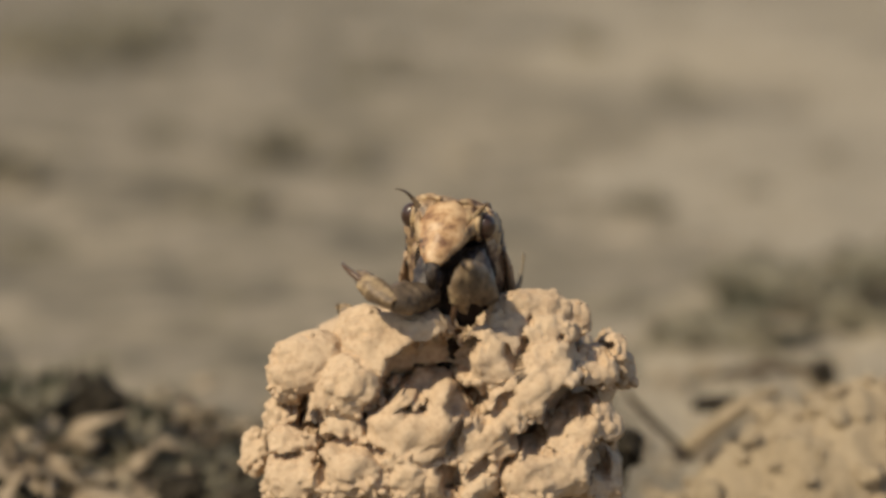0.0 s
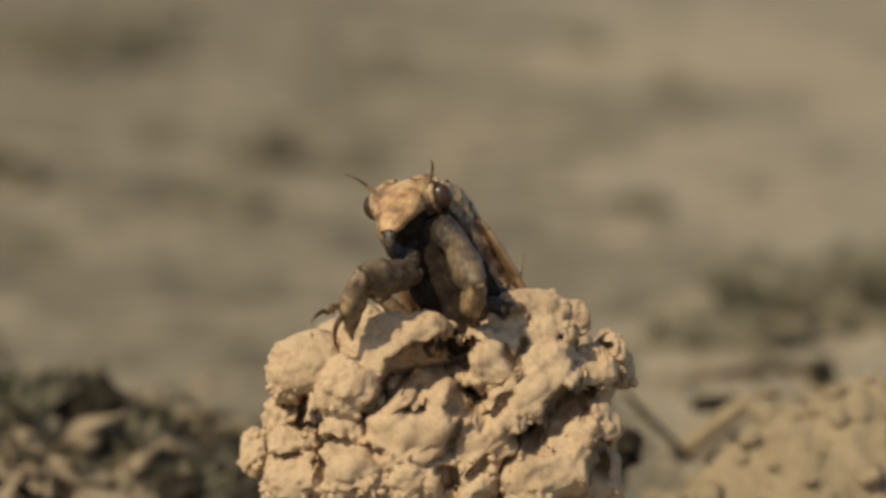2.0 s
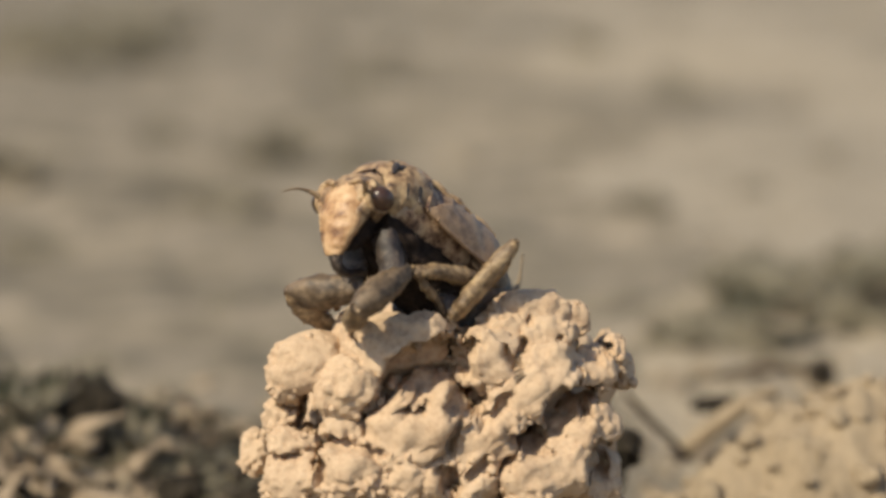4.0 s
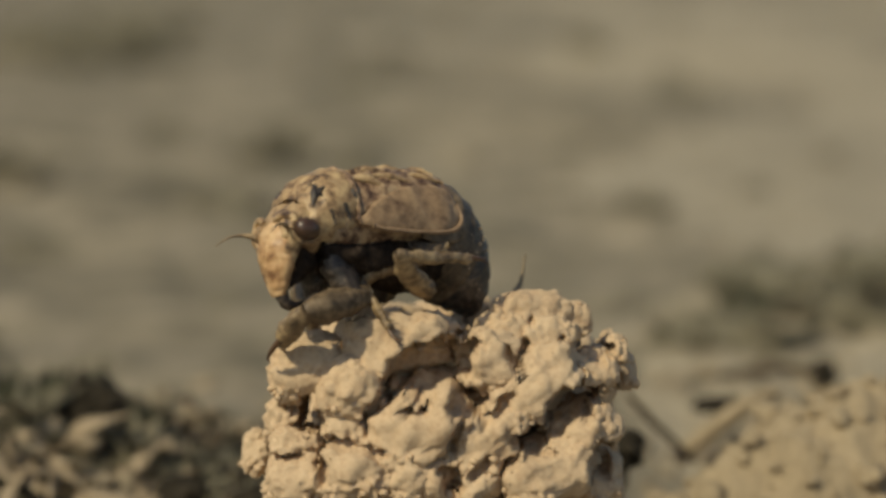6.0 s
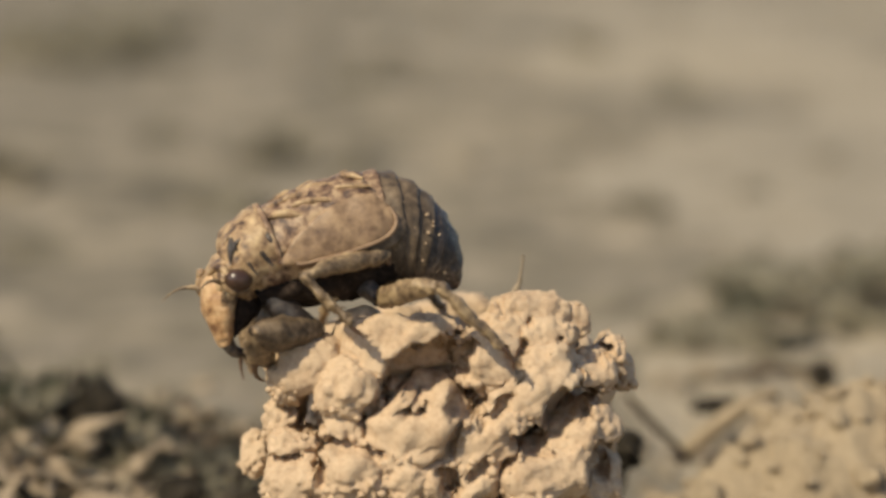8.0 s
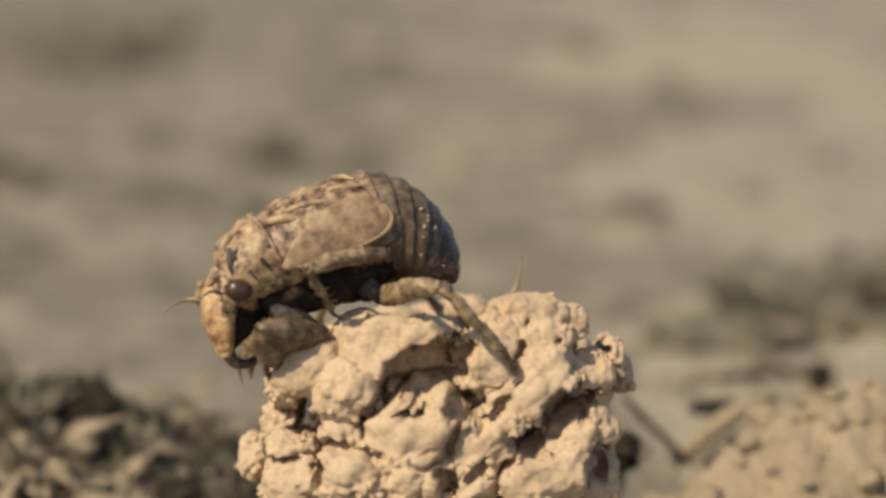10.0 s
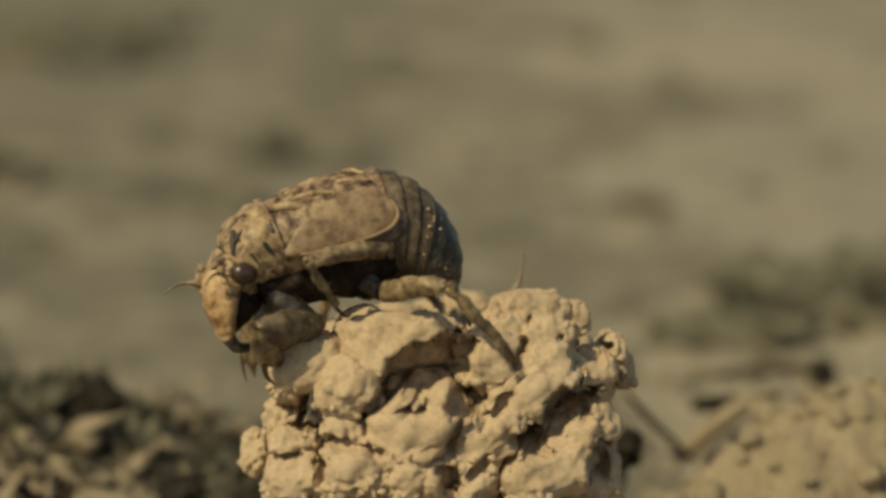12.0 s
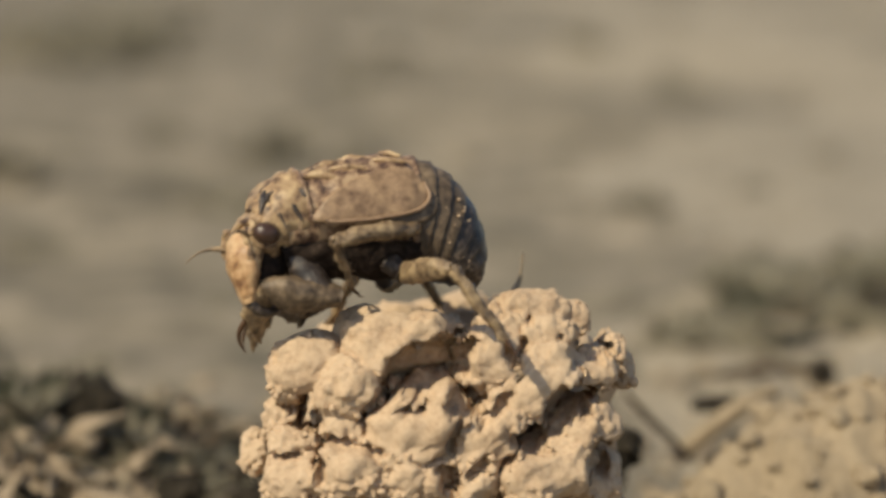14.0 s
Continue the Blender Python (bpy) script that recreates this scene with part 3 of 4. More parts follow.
def nymph_body():
    rough = ((0.36, 0.7), (0.22, 1.7), (0.09, 4.2))
    v, f = loft([hoop(8.2, 3.6, -4.0, 4.4), hoop(6, 4.6, -4.4, 5.2), hoop(2, 5.6, -4.2, 5.5), hoop(-2, 5.9, -4.0, 5.5), hoop(-5.5, 5.6, -4.2, 5.4), hoop(-8, 4.6, -4.6, 5.1)], 40, 34)
    make("thorax", v, f, DUSTY, NYMPH, "dusty humped thorax", rough)
    v, f = loft([hoop(4.6, 5.0, -2.5, 4.5), hoop(5.0, 5.75, -3.2, 5.45), hoop(7.6, 5.3, -3.6, 5.35), hoop(9.2, 4.3, -3.9, 4.9), hoop(10.2, 3.3, -4.0, 4.4), hoop(10.5, 2.4, -3.6, 3.8)], 40, 30)
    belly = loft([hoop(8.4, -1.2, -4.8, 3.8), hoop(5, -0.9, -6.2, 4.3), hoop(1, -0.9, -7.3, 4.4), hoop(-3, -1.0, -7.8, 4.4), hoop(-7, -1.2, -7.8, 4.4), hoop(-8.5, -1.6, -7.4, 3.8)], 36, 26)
    make("underside", *belly, SHADE_SKIN, NYMPH, "dark wrinkled underside", ((0.5, 0.6), (0.35, 1.5), (0.15, 3.5)))
    shield = make("pronotum", v, f, HORN, NYMPH, "ochre collar plate with dark grooves", rough)
    for s in (1, -1):
        for x0, z0, x1, z1, r in ((7.4, 3.9, 6.0, -0.4, 0.62), (10.1, 1.2, 8.5, 4.2, 0.5), (8.9, 2.6, 7.8, -0.8, 0.36), (5.4, 3.8, 5.2, 1.2, 0.42)):
            y0, y1 = [np.interp(x, (5, 7.6, 9.2, 10.2), (5.45, 5.35, 4.9, 4.4)) * math.sqrt(max(0.05, 1 - ((z - 0.4) / np.interp(x, (5, 7.6, 9.2, 10.2), (5.2, 4.8, 4.1, 3.6))) ** 2)) for x, z in ((x0, z0), (x1, z1))]
            v, f = tube([(x0, s * y0, z0, 0.1), ((x0 + x1) / 2, s * (y0 + y1) / 2 + s * 0.25, (z0 + z1) / 2, r), (x1, s * y1, z1, 0.12)], 10, 8)
            make("groove", v, f, UMBER, shield, "dark groove", ((0.1, 2.0),))
    make("collar", *tube([(4.9, 5.45 * math.sin(a), 0.55 + 5.1 * math.cos(a), 0.34) for a in np.linspace(-1.75, 1.75, 15)], 44, 8), DUSTY, shield, "raised hind edge", ((0.15, 0.9), (0.08, 2.4)))
    for s in (1, -1):
        make("dark_patch", *blob((9.0, s * 2.1, 3.35), (0.8, 0.9, 0.36), (s * 30, 28, 0), 3, ((0.3, 1.5), (0.15, 3.5)), 4 + s), BAND, shield, "dark purplish patch")
        make("loop", *tube([(8.3 + 0.9 * math.cos(a), s * (4.35 - 0.4 * math.sin(a)), 1.9 + 1.3 * math.sin(a), 0.24) for a in np.linspace(0.4, 5.2, 10)], 26, 7), UMBER, shield, "dark looped furrow")
    # wing pads, mirrored: the front pad lies over a narrow hind pad
    for s in (1, -1):
        rows = ((5.0, -0.2, -0.8, 5.6, 5.7, 0.15), (3.6, 1.0, -1.2, 5.6, 6.0, 0.4), (1.5, 2.2, -1.6, 5.3, 6.2, 0.55), (-1.5, 3.2, -1.9, 4.9, 6.35, 0.62),
                (-4.5, 3.7, -2.0, 4.6, 6.4, 0.62), (-6.6, 3.2, -1.8, 4.8, 6.3, 0.55), (-7.8, 2.0, -1.2, 5.1, 6.1, 0.38), (-8.3, 0.8, -0.3, 5.5, 5.8, 0.18))
        rings = []
        for x, top, bot, yt, yb, thick in rows:
            rings.append((x, s * yt, top, x, s * yb, bot, 0, s * thick, 0.5 * thick))
        v, f = loft(rings, 30, 34)
        pad = make("wing_pad", v, [q[::s] for q in f], PAD, NYMPH, "smooth tan wing pad", ((0.26, 0.4), (0.12, 1.3), (0.05, 3.5)))
        edge = [(x, s * (yb + 0.12), bot + 0.12, 0.24) for x, top, bot, yt, yb, thick in rows[1:]] + [(-8.05, s * 5.45, 1.3, 0.2)]
        make("pad_edge", *tube(edge, 40, 8), RIM, pad, "raised orange edge", ((0.06, 1.2),))
        rings = [(x, s * yt, top, x, s * yb, bot, 0, s * thick, 0.1) for x, top, bot, yt, yb, thick in ((-3.0, 0.0, -2.4, 5.4, 5.7, 0.2), (-5.0, 0.4, -3.0, 5.5, 5.9, 0.3), (-7.2, 0.5, -3.0, 5.6, 5.9, 0.3), (-8.6, 0.0, -2.4, 5.5, 5.7, 0.24), (-9.2, -0.8, -1.6, 5.4, 5.5, 0.1))]
        v, f = loft(rings, 20, 20)
        make("hind_wing_pad", v, [q[::s] for q in f], BAND, NYMPH, "narrow brown hind wing pad", ((0.12, 0.8),))
        # pale folds and dark pits on the back between the pads
        for x0, y0, x1, y1, r in ((4.2, 1.0, -1.0, 2.8, 0.5), (0.4, 0.7, -3.6, 2.2, 0.42), (-4.4, 0.8, -6.8, 3.0, 0.45), (4.4, 3.0, 1.0, 4.6, 0.55), (1.6, 3.2, -2.6, 4.3, 0.5), (-3.4, 3.0, -7.2, 4.3, 0.4)):
            zs = [0.2 + np.interp(x, (-5.5, -2, 2, 6), (5.4, 5.65, 5.4, 4.5)) * math.sqrt(1 - (y / 5.8) ** 2) for x, y in ((x0, y0), ((x0 + x1) / 2, (y0 + y1) / 2), (x1, y1))]
            make("back_fold", *tube([(x0, s * y0, zs[0] - 0.1, r * 0.4), ((x0 + x1) / 2, s * (y0 + y1) / 2, zs[1] + 0.05, r), (x1, s * y1, zs[2] - 0.1, r * 0.4)], 14, 9), HORN, NYMPH, "pale raised fold on the back", ((0.18, 0.9), (0.08, 2.4)))
    # abdomen: nine telescoped rings that curl downwards
    backs = spline([(-6.5, 5.2), (-9.6, 4.3), (-12.3, 2.0), (-14.2, -1.4), (-15.0, -5.2), (-14.4, -8.8), (-13.3, -10.6)], 10)
    bellies = spline([(-4.6, -7.0), (-6.0, -7.9), (-7.4, -8.7), (-8.8, -9.4), (-10.3, -10.0), (-11.7, -10.5), (-12.6, -10.9)], 10)
    wide = spline([(5.4,), (5.5,), (5.2,), (4.5,), (3.5,), (2.2,), (0.8,)], 10)[:, 0]
    for i in range(9):
        rings = []
        for u, grow in ((-0.12, 0.94), (0.0, 0.975), (0.55, 1.015), (0.95, 1.035), (1.06, 1.02), (1.09, 0.96)):
            j = min(8, i)
            b = backs[j] + (backs[j + 1] - backs[j]) * u
            q = bellies[j] + (bellies[j + 1] - bellies[j]) * u
            c = (b + q) / 2
            b, q = c + (b - c) * grow, c + (q - c) * grow
            w = (wide[j] + (wide[j + 1] - wide[j]) * u) * grow
            rings.append((b[0], 0, b[1], q[0], 0, q[1], 0, w, 0))
        v, f = loft(rings, 36, 12)
        make("abdomen_segment", v, f, UMBER if i > 3 else BAND if i > 0 else DUSTY, NYMPH, "" if i > 3 else "brown front ring", ((0.22, 0.8), (0.14, 2.4)))


def mud_specks():
    """Pale grains of dried mud stuck to the abdomen."""
    rnd, pieces = random.Random(17), []
    while len(pieces) < 60:
        x, a = rnd.uniform(-14.2, -8.6), rnd.uniform(-2.4, 2.4)
        top, low = np.interp(-x, (8.6, 9.6, 12.3, 14.2), (4.6, 4.3, 2.0, -1.4)), np.interp(-x, (8.6, 10.3, 12.6, 14.2), (-9.3, -10.0, -10.9, -9.5))
        wide = np.interp(-x, (8.6, 11, 13, 14.2), (5.6, 5.2, 4.4, 3.2))
        p = (x, wide * math.sin(a), (top + low) / 2 + (top - low) / 2 * math.cos(a))
        g = 0.07 + 0.2 * rnd.random() ** 4
        pieces.append(blob(p, (g, g, g * 0.8), (0, 0, rnd.uniform(0, 360)), 1, ((0.3, 1.5),), len(pieces)))
    tagged(make("mud_specks", *joined(pieces), CLAY, NYMPH, "pale dried mud grains"), kind="stuff")


def nymph_head():
    head = make("head", *loft([hoop(8.6, 2.6, -3.2, 3.4), hoop(9.8, 2.4, -3.6, 4.0), hoop(11.1, 1.6, -3.5, 4.2), hoop(12.2, 0.7, -3.2, 3.7), hoop(12.8, 0.0, -2.8, 2.9), hoop(13.1, -0.7, -2.2, 1.6)], 44, 34, 0.86),
                HORN, NYMPH, "ochre broad head", ((0.35, 0.6), (0.14, 1.7), (0.07, 4.0)))
    # The cheeks reuse that shade tone for the recess below the eyes.
    make("throat", *loft([(12.4, 0, -2.6, 7.8, 0, -2.6, 0, 2.8, 0), (12.1, 0, -4.6, 7.4, 0, -4.6, 0, 2.3, 0), (11.8, 0, -6.6, 8.8, 0, -6.0, 0, 1.5, 0), (12.0, 0, -7.8, 11.0, 0, -7.4, 0, 0.8, 0)], 24, 20), SHADE_SKIN, head, "dark hollow cheeks", ((0.25, 0.9), (0.1, 2.2)))
    for s in (1, -1):
        make("brow", *tube([(13.1, s * 0.9, -0.3, 0.25), (12.6, s * 2.2, 0.2, 0.4), (12.2, s * 3.4, 0.0, 0.45), (12.2, s * 3.9, -0.8, 0.3)], 16, 10), HORN, head, "raised brow ridge", ((0.16, 1.4),))
        make("cheek", *loft([(12.6, s * 3.4, -1.6, 10.6, s * 3.6, -1.8, 0, s * 0.5, 0), (12.9, s * 2.6, -3.6, 11.2, s * 2.8, -3.8, 0, s * 0.45, 0), (12.9, s * 1.6, -6.0, 11.9, s * 1.7, -6.0, 0, s * 0.35, 0), (12.9, s * 0.8, -7.6, 12.4, s * 0.9, -7.6, 0, s * 0.2, 0)], 16, 16), HORN, head, "narrow ochre cheek plate", ((0.15, 1.2),))
    # swollen, cross-ribbed face that tapers to the beak
    rings = spline([(12.8, 0.0, 11.4, -0.2, 1.1), (13.4, -1.1, 11.0, -1.4, 2.3), (13.9, -3.2, 10.8, -3.5, 2.75), (13.8, -5.2, 10.9, -5.5, 2.45), (13.1, -7.0, 11.2, -7.0, 1.6), (12.5, -8.4, 11.7, -8.1, 0.8)], 44)
    face = loft([(x + 0.025 * math.sin(i * 1.25), 0, z, x2, 0, z2, 0, w + 0.02 * math.sin(i * 1.25), 0) for i, (x, z, x2, z2, w) in enumerate(rings)], 28)
    make("face", *face, FACE, head, "swollen ribbed orange face", ((0.3, 0.5), (0.12, 1.6), (0.06, 4.0)))
    make("beak", *tube([(12.0, 0, -7.6, 0.8), (11.2, 0, -9.0, 0.65), (9.4, 0, -9.2, 0.5), (7.0, 0, -7.8, 0.3)], 18), UMBER, head, "dark folded beak", ((0.06, 1.5),))
    for s in (1, -1):
        make("eye", *blob((11.0, s * 4.15, -1.5), (1.5, 1.2, 1.25), (0, -12, 0), 4, ()), EYE, head, "glossy dark brown eye")
        rim = [(11.0 + 1.65 * math.cos(a), s * 3.6, -1.45 + 1.4 * math.sin(a), 0.36) for a in np.linspace(0, 2 * math.pi, 13)]
        make("eye_rim", *tube(rim, 30, 8), HORN, head, "raised ochre socket", ((0.06, 1.5),))
        feeler = [(12.6, s * 3.1, -1.5, 0.36), (13.6, s * 3.8, -1.2, 0.26), (14.6, s * 4.4, -1.2, 0.16), (15.6, s * 4.9, -1.6, 0.10), (16.5, s * 5.3, -2.3, 0.05)]
        make("antenna", *tube(feeler, 22, 8), LIMB, head, "short bristle-like antenna")
    return head


def rod(rows, around=18, along=34):
    """A limb along +x: rows of x, z-centre, half-height, half-width."""
    return loft([(x, 0, z + h, x, 0, z - h, 0, w, 0) for x, z, h, w in rows], around, along)


def nymph_legs():
    rough = ((0.30, 0.8), (0.20, 2.0), (0.10, 4.5))
    for kind, (a, b) in (("foreleg", FORE), ("middle_leg", MID), ("hind_leg", HIND)):
        for s in (1, -1):
            if kind == "foreleg":
                upper = joined([rod(((-1.8, 0.3, 0.9, 0.9), (0.0, 0.1, 1.5, 1.35), (2.6, -0.2, 2.15, 1.7), (4.8, -0.2, 1.95, 1.55), (6.5, 0, 1.1, 0.9), (7.2, 0, 0.5, 0.5)), 20, 24)]
                               + [tube([(1.6 + i * 1.5, 0, -1.5, 0.5), (2.2 + i * 1.5, 0, -2.7 + i * 0.35, 0.28), (2.9 + i * 1.5, 0, -3.3 + i * 0.6, 0.05)], 8, 8) for i in range(3)])
                lower = rod(((-0.6, 0, 0.7, 0.7), (0.8, 0, 1.3, 1.05), (3.0, -0.2, 1.65, 1.25), (4.8, -0.5, 1.35, 0.95), (6.2, -1.1, 0.7, 0.55), (7.4, -2.0, 0.12, 0.12)), 16, 22)
                tip = tube([(4.4, 0.2 * s, 0.4, 0.4), (6.2, 0.4 * s, 0.7, 0.3), (7.8, 0.4 * s, 0.2, 0.18), (8.9, 0.3 * s, -0.9, 0.04)], 12, 8)
            else:
                k = 1.15 if kind == "hind_leg" else 0.9
                upper = rod(((-1.0, 0.2, 0.6, 0.6), (0.3, 0.1, 1.0 * k, 0.9), (2.6, 0.25, 1.15 * k, 1.05), (a - 3.2, 0.3, 0.95 * k, 0.95), (a - 1.2, 0.1, 0.72 * k, 0.8), (a - 0.2, 0, 0.55 * k, 0.62), (a + 0.4, 0, 0.3, 0.3)))
                lower = joined([rod(((-0.4, 0, 0.4, 0.4), (0.8, 0, 0.62 * k, 0.66), (b * 0.5, 0, 0.48 * k, 0.6), (b - 1.8, 0, 0.4 * k, 0.5), (b - 1.2, 0, 0.3, 0.25)))]
                               + [tube([(b * q, 0.2 * s, -0.4, 0.16), (b * q + 0.5, 0.3 * s, -0.95, 0.03)], 5, 6) for q in (0.45, 0.6, 0.72)])
                tip = joined([tube([(b - 1.8, 0, 0, 0.3), (b - 0.7, 0, 0.1, 0.26), (b + 0.3, 0, -0.1, 0.2)], 9, 8)]
                             + [tube([(b + 0.2, 0, -0.1, 0.16), (b + 0.7, j * 0.3, -0.25, 0.1), (b + 1.0, j * 0.5, -0.7, 0.02)], 7, 6) for j in (1, -1)])
            hx, hy, hz = HIPS[kind]
            root = {"foreleg": (7.0, 2.0, -3.4), "middle_leg": (-2.5, 3.0, -3.4), "hind_leg": (-2.6, 2.0, -5.2)}[kind]
            fat = 1.5 if kind == "foreleg" else 1.0
            # Coxae and fore femora are toned darker to hold the shade under the head.
            make("coxa", *tube([(root[0], root[1] * s, root[2], fat), ((hx + root[0]) / 2, (hy + root[1]) / 2 * s, (hz + root[2]) / 2, fat * 1.1), (hx, hy * s, hz, fat * 0.95)], 12, 12), UMBER, NYMPH, "stout basal leg joint", rough)
            limb = make(kind, *upper, BAND if kind == "foreleg" else LIMB, NYMPH, "mud-caked digging foreleg" if kind == "foreleg" else "slender muddy leg", rough)
            shin = make("shin", *lower, LIMB, limb, "", rough)
            make("claw", *tip, CLAW, shin, "dark curved claw")
            LEGSET[kind, s] = (limb, shin)


nymph_body()
mud_specks()
HEAD = nymph_head()
nymph_legs()

# ---- straws and twigs ----
def straw(name, label, path, mat, category="straw", count=18):
    origin = Vector(path[0][:3])
    rows = [(x - origin.x, y - origin.y, z - origin.z, r) for x, y, z, r in path]
    ob = make(name, *tube(rows, count, 10), mat, rough=((0.08, 0.8),))
    ob.location = origin * MM
    return tagged(ob, label, category)


straw("rootlet", "thin dry rootlet standing on the turret rim", [(7.4, 1.6, 44.5, 0.7), (7.9, 2.0, 47.0, 0.6), (8.7, 2.4, 48.6, 0.28), (9.0, 2.4, 50.2, 0.15), (9.2, 2.4, 52.0, 0.1)], STRAW, "rootlet")

straw("dry_straw", "bent pale straw leaning on the spoil heap", [(33.5, 72, 10.5, 1.3), (38, 71, 14.6, 1.5), (42.5, 70, 18.4, 1.5), (46.5, 70, 20.6, 1.1), (48.5, 70, 20.9, 0.6)], SPOIL)
straw("dark_twig", "short dark twig in the litter", [(26.0, 66, 21.5, 0.5), (30, 67, 17.0, 0.6), (36, 69, 11.0, 0.5)], BARK, "twig")
straw("dark_twig", "dark twig lying behind the spoil heap", [(47.0, 137, 9.0, 0.9), (55, 139, 9.9, 1.1), (64.5, 141, 9.6, 0.9)], BARK, "twig")
straw("dry_straw", "short straw lying on the litter", [(38, 74, 9.5, 0.7), (43, 74, 13.5, 0.8), (47, 75, 17.0, 0.5)], STRAW)

# ---- motion ----
# seconds, thorax place (mm), forward, back (dorsal), head turn, nod and lean (degrees)
BODY = (
    (0.0, (1.6, -5.0, 48.7), (-0.08, -0.34, 0.93), (0.02, 0.93, 0.36), 0, 25, -15),
    (0.5, (3.0, -4.7, 48.9), (-0.12, -0.34, 0.92), (-0.03, 0.93, 0.36), -4, 30, -19),
    (1.0, (2.7, -4.8, 51.1), (-0.20, -0.34, 0.91), (-0.04, 0.93, 0.36), -0, 32, -19),
    (1.5, (2.6, -4.6, 50.8), (-0.44, -0.30, 0.84), (-0.00, 0.94, 0.33), 3, 6, -24),
    (2.0, (1.4, -6.4, 50.6), (-0.48, -0.08, 0.87), (0.04, 0.99, 0.12), 7, 19, -20),
    (2.5, (0.4, -6.4, 52.3), (-0.50, -0.08, 0.86), (0.04, 0.99, 0.12), -10, 34, -35),
    (3.0, (1.1, -6.5, 52.4), (-0.50, -0.08, 0.86), (0.04, 0.99, 0.12), -3, 32, -31),
    (4.2, (-3.4, -9.3, 56.0), (-0.62, -0.56, 0.52), (0.28, 0.54, 0.79), 6, 6, 0),
    (5.5, (-8.6, -9.6, 57.6), (-0.85, -0.52, 0.09), (-0.02, 0.22, 0.98), 5, -0, 2),
    (6.0, (-8.4, -9.9, 57.6), (-0.81, -0.58, 0.08), (-0.06, 0.22, 0.97), 2, -3, 3),
    (6.5, (-11.3, -10.0, 56.6), (-0.68, -0.73, 0.03), (-0.26, 0.18, 0.95), 4, -14, -2),
    (7.0, (-13.3, -9.8, 55.8), (-0.82, -0.56, -0.08), (-0.37, 0.21, 0.91), 10, 3, -7),
    (7.5, (-14.9, -10.3, 55.3), (-0.89, -0.36, -0.28), (-0.35, 0.14, 0.93), 22, -12, 7),
    (8.0, (-14.1, -11.3, 56.0), (-0.92, -0.22, -0.32), (-0.33, -0.01, 0.94), 17, -13, 5),
    (10.5, (-14.4, -10.6, 55.4), (-0.87, -0.30, -0.40), (-0.33, 0.06, 0.94), 14, -17, 2),
    (11.0, (-13.8, -10.6, 56.3), (-0.90, -0.32, -0.29), (-0.33, 0.06, 0.94), 20, -12, -3),
    (12.5, (-14.2, -10.9, 56.0), (-0.92, -0.26, -0.30), (-0.33, 0.08, 0.94), 20, -12, 3),
    (13.6, (-14.4, -10.9, 55.8), (-0.93, -0.27, -0.24), (-0.33, 0.08, 0.94), 15, -11, 4),
    (14.0, (-10.9, -10.8, 58.5), (-0.94, -0.30, -0.14), (-0.21, 0.22, 0.95), 15, -6, 4))
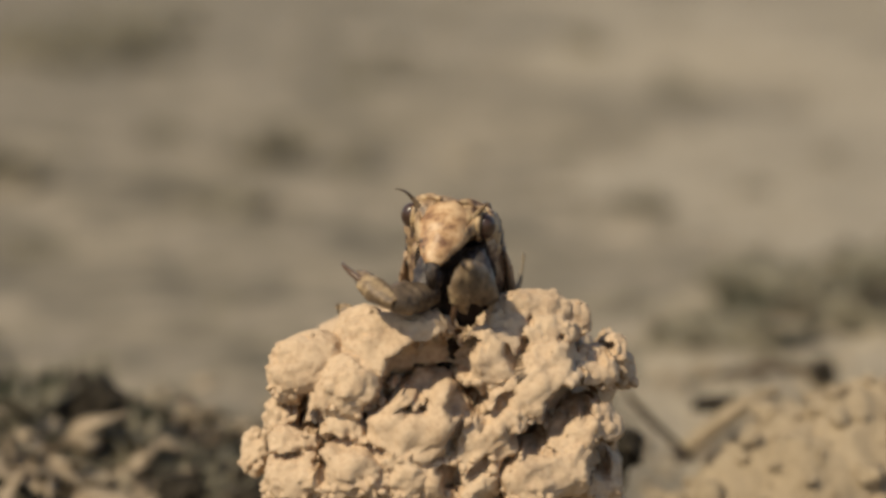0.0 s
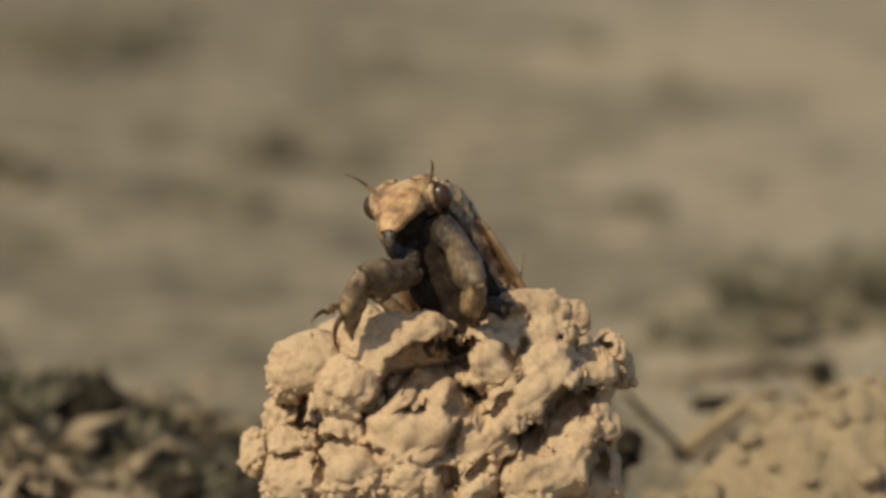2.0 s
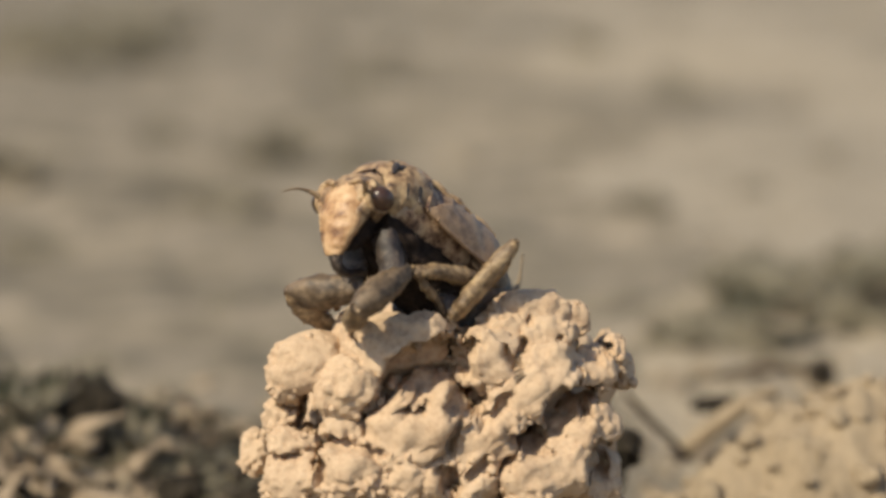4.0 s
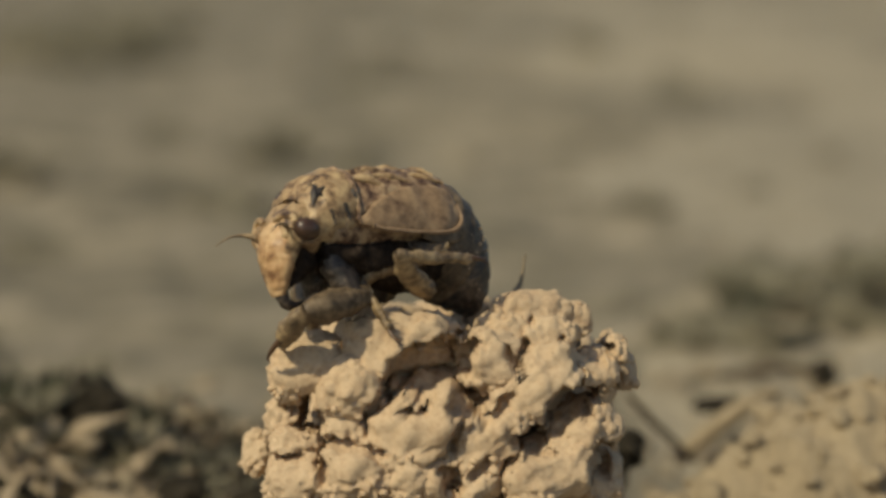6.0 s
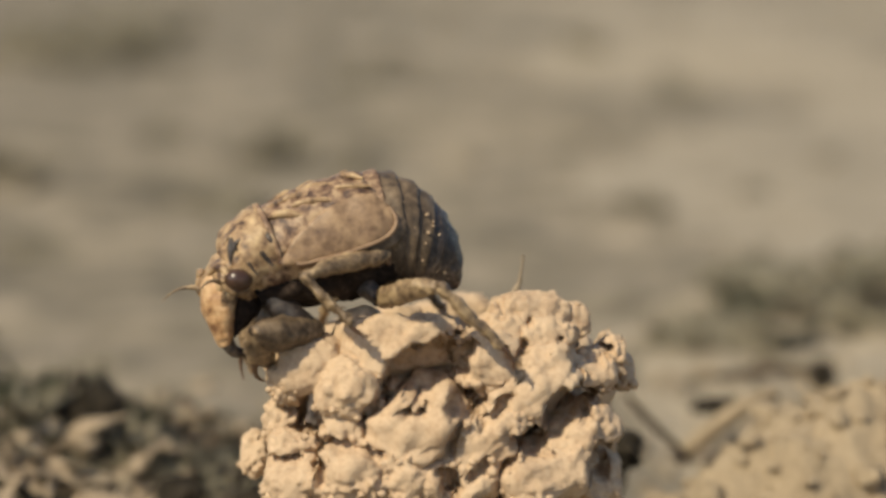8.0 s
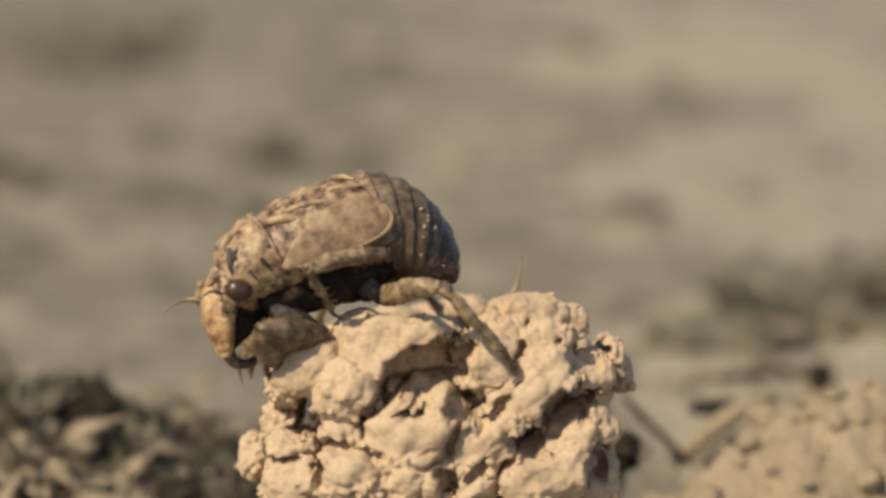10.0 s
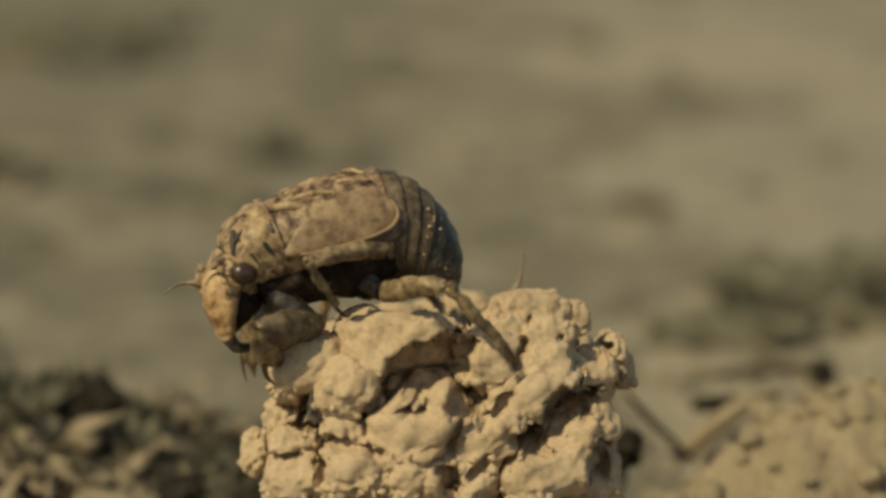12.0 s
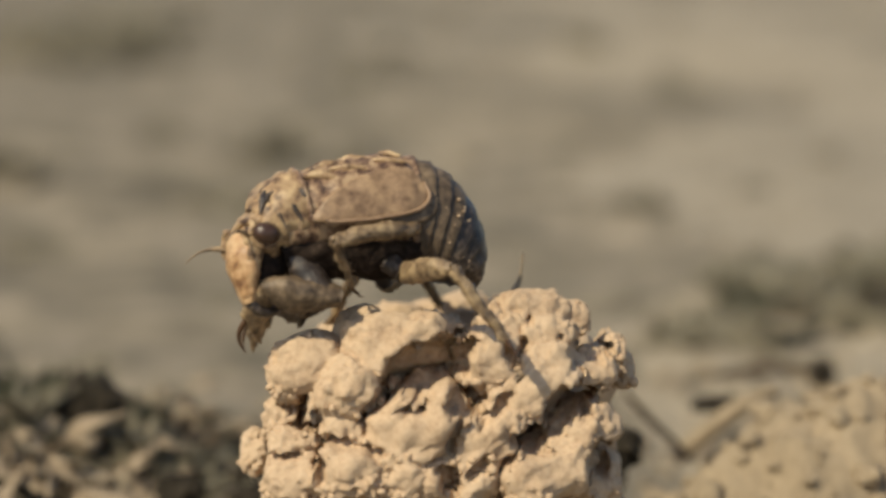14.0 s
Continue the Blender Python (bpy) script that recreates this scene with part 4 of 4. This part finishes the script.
# where each foot is set down (mm) and the way its knee points: seconds, foot, pole
FEET = {
    ("foreleg", 1): (
        (0.0, (1.0, -16.8, 47.9), (-0.13, -0.72, 0.68)),
        (0.5, (8.8, -19.7, 52.0), (-0.80, -0.52, -0.31)),
        (1.0, (5.2, -13.6, 47.6), (-0.68, -0.72, -0.15)),
        (1.5, (-2.1, -16.8, 46.9), (-0.19, -0.88, 0.44)),
        (2.0, (2.7, -16.2, 47.3), (0.25, -0.96, 0.08)),
        (2.5, (1.0, -18.1, 46.0), (0.58, -0.79, 0.19)),
        (3.0, (-2.4, -19.3, 47.1), (0.10, -0.95, 0.28)),
        (4.2, (-11.2, -17.0, 46.5), (0.30, -0.60, 0.70)),
        (5.5, (-21.4, -22.1, 46.2), (0.00, -0.59, 0.81)),
        (6.0, (-18.8, -18.2, 44.6), (-0.19, -0.86, 0.47)),
        (6.5, (-20.5, -15.6, 43.7), (-0.51, -0.43, 0.75)),
        (7.0, (-21.9, -20.3, 43.4), (-0.21, -0.67, 0.72)),
        (7.5, (-18.2, -19.0, 41.0), (-0.40, -0.72, 0.56)),
        (8.0, (-20.0, -15.0, 41.7), (-0.49, -0.74, 0.46)),
        (10.5, (-17.9, -15.7, 41.7), (-0.54, -0.63, 0.55)),
        (13.5, (-19.7, -17.5, 41.5), (-0.40, -0.77, 0.49)),
        (14.0, (-21.8, -14.6, 45.4), (-0.52, -0.38, 0.76))),
    ("foreleg", -1): (
        (0.0, (-10.5, -16.0, 53.0), (0.09, -0.98, -0.17)),
        (0.5, (-7.0, -16.9, 59.1), (-0.18, -0.92, -0.36)),
        (1.0, (-7.1, -18.2, 60.4), (-0.42, -0.70, -0.58)),
        (1.5, (-8.8, -14.3, 56.9), (-0.05, -0.99, -0.11)),
        (2.0, (-11.0, -20.1, 46.5), (-0.28, -0.54, 0.79)),
        (2.5, (-6.6, -20.0, 46.6), (-0.54, -0.65, 0.54)),
        (3.0, (-5.8, -22.0, 48.0), (-0.60, -0.47, 0.65)),
        (4.2, (-14.1, -8.0, 44.1), (-0.50, -0.30, 0.70)),
        (5.5, (-14.8, -2.0, 43.6), (-0.50, 0.50, 0.60)),
        (6.0, (-15.1, -2.0, 43.3), (-0.50, 0.50, 0.60)),
        (7.0, (-18.8, -4.0, 40.7), (-0.60, 0.40, 0.60)),
        (7.5, (-22.4, 0.0, 40.6), (-0.50, 0.50, 0.60)),
        (8.0, (-23.1, -3.0, 40.2), (-0.50, 0.50, 0.60)),
        (13.5, (-22.8, -3.0, 39.5), (-0.60, 0.50, 0.60)),
        (14.0, (-22.7, -3.0, 43.1), (-0.60, 0.50, 0.60))),
    ("middle_leg", 1): (
        (0.0, (6.1, -4.0, 45.3), (0.60, -0.30, -0.50)),
        (1.5, (7.0, -7.5, 47.4), (0.10, -0.85, 0.52)),
        (2.0, (6.9, -9.7, 49.2), (0.27, 0.96, 0.09)),
        (2.5, (6.0, -8.1, 47.6), (0.13, 0.80, 0.58)),
        (3.0, (11.5, -3.8, 49.1), (-0.66, 0.41, 0.63)),
        (4.2, (-1.5, -15.0, 46.7), (-0.30, -0.60, 0.70)),
        (5.5, (-5.6, -22.7, 47.6), (-0.93, 0.19, 0.32)),
        (6.0, (-5.4, -20.3, 46.5), (-0.92, 0.30, 0.23)),
        (6.5, (-5.6, -23.7, 47.8), (-0.98, 0.15, 0.09)),
        (7.0, (-6.0, -19.1, 47.8), (-0.89, -0.27, 0.37)),
        (7.5, (-11.6, -15.5, 48.7), (-0.55, -0.64, 0.54)),
        (8.0, (-8.9, -21.4, 47.3), (-0.90, -0.17, 0.40)),
        (10.5, (-12.3, -13.4, 48.6), (-0.53, -0.78, 0.33)),
        (11.0, (-11.3, -14.7, 48.2), (-0.65, -0.59, 0.49)),
        (13.3, (-11.2, -16.5, 48.6), (-0.55, -0.65, 0.53)),
        (13.5, (-12.9, -13.6, 48.5), (-0.63, -0.65, 0.43)),
        (14.0, (-9.6, -15.0, 50.5), (-0.57, -0.66, 0.48))),
    ("middle_leg", -1): (
        (0.0, (-5.4, 0.0, 43.9), (-0.80, 0.20, 0.50)),
        (1.0, (-7.6, -12.5, 48.0), (-0.21, 0.67, 0.71)),
        (1.5, (-13.1, -10.2, 45.3), (-0.06, 0.61, 0.79)),
        (2.0, (-13.8, -14.0, 47.8), (0.00, 0.70, 0.71)),
        (2.5, (-15.2, -6.3, 44.0), (-0.07, -0.16, 0.99)),
        (3.0, (-12.4, -4.3, 45.9), (-0.01, -0.29, 0.96)),
        (4.2, (-14.7, 4.0, 43.1), (-0.50, 0.50, 0.70)),
        (5.5, (-14.8, 6.0, 42.1), (-0.40, 0.70, 0.60)),
        (7.0, (-14.9, 6.0, 41.4), (-0.40, 0.70, 0.60)),
        (14.0, (-14.2, 6.0, 41.4), (-0.40, 0.70, 0.60))),
    ("hind_leg", 1): (
        (0.0, (4.3, 0.0, 39.9), (0.70, -0.50, 0.50)),
        (3.0, (4.3, 0.0, 41.2), (0.70, -0.50, 0.50)),
        (4.2, (4.1, -10.0, 49.6), (0.20, -0.70, 0.70)),
        (5.5, (1.8, -21.1, 64.7), (-0.97, -0.10, 0.23)),
        (5.8, (3.7, -14.5, 54.7), (-0.51, -0.76, 0.41)),
        (6.0, (4.0, -15.1, 54.2), (-0.53, -0.75, 0.40)),
        (6.2, (4.0, -14.4, 55.3), (-0.52, -0.75, 0.41)),
        (6.5, (0.4, -26.4, 57.2), (-0.87, 0.00, 0.49)),
        (7.0, (5.1, -18.6, 46.2), (-0.13, -0.76, 0.63)),
        (7.5, (6.8, -16.6, 44.5), (0.08, -0.82, 0.56)),
        (8.0, (7.2, -22.4, 45.0), (-0.04, -0.59, 0.81)),
        (13.5, (7.4, -18.3, 44.1), (0.11, -0.71, 0.70)),
        (14.0, (7.4, -25.5, 46.0), (-0.04, -0.58, 0.81))),
    ("hind_leg", -1): (
        (0.0, (-0.3, 6.0, 38.7), (-0.50, 0.70, 0.50)),
        (3.0, (-0.3, 6.0, 40.0), (-0.50, 0.70, 0.50)),
        (4.2, (2.0, 4.0, 43.4), (0.60, 0.60, 0.50)),
        (5.5, (2.4, 2.0, 44.2), (0.60, 0.20, 0.70)),
        (6.2, (2.4, 4.0, 44.4), (0.60, 0.30, 0.70)),
        (7.0, (0.4, 8.0, 44.0), (0.20, 0.70, 0.60)),
        (14.0, (0.4, 10.0, 43.6), (0.20, 0.70, 0.60)))}


def between(rows, t, cols):
    """The numbers of the rows, eased from time to time."""
    for a, b in zip(rows, rows[1:]):
        if t <= b[0]:
            u = max(0.0, (t - a[0]) / (b[0] - a[0]))
            return [Vector(p).lerp(Vector(q), u) if isinstance(p, tuple) else p + (q - p) * u for p, q in zip(a[1:1 + cols], b[1:1 + cols])]
    return [Vector(p) if isinstance(p, tuple) else p for p in rows[-1][1:1 + cols]]


def axes(x, z, at=(0, 0, 0)):
    """A pose whose x axis points along x and whose z axis leans towards z."""
    x = x.normalized()
    y = z.cross(x).normalized()
    m = Matrix((x, y, x.cross(y))).transposed().to_4x4()
    m.translation = at
    return m


def bend(hip, foot, pole, a, b):
    """Poses of a two-boned limb from hip towards foot: the upper in its body, the lower in the upper."""
    way = foot - hip
    d = min(max(way.length, abs(a - b) + 0.4), a + b - 0.15)
    u = way.normalized()
    p = (pole - u * pole.dot(u)).normalized()
    s = (a * a + d * d - b * b) / (2 * d)
    knee = hip + u * s + p * math.sqrt(max(0.0, a * a - s * s))
    end = hip + u * d
    upper = axes(knee - hip, p, hip)
    flat = upper.inverted() @ end.to_4d()
    lower = pose(0, 0, 0, 0, math.degrees(math.atan2(-flat.z, flat.x - a)), 0)
    lower.translation = (a, 0, 0)
    return upper, lower


def metres(m):
    m = m.copy()
    m.translation = m.translation * MM
    return m


def motions():
    times = [i * 0.25 for i in range(57)]
    body = []
    for t in times:
        at, ahead, back, turn, nod, lean = between(BODY, t, 6)
        body.append((t, axes(ahead, back, at), turn, nod, lean))
    walk(NYMPH, [(t, metres(m)) for t, m, *_ in body])
    neck = Vector((9.0, 0.0, -0.5))
    rows = []
    for t, _, turn, nod, lean in body:
        m = Matrix.Translation(neck) @ pose(0, 0, 0, 0, 0, turn) @ pose(0, 0, 0, 0, nod, 0) @ pose(0, 0, 0, lean) @ Matrix.Translation(-neck)
        rows.append((t, metres(m)))
    walk(HEAD, rows)
    for (kind, s), (limb, shin) in LEGSET.items():
        a, b = {"foreleg": FORE, "middle_leg": MID, "hind_leg": HIND}[kind]
        hip = Vector(HIPS[kind])
        hip.y *= s
        uppers, lowers = [], []
        for t, m, *_ in body:
            foot, pole = between(FEET[kind, s], t, 2)
            inv = m.inverted()
            up, low = bend(hip, inv @ foot, inv.to_3x3() @ pole, a, b)
            uppers.append((t, metres(up)))
            lowers.append((t, metres(low)))
        walk(limb, uppers)
        walk(shin, lowers)


motions()
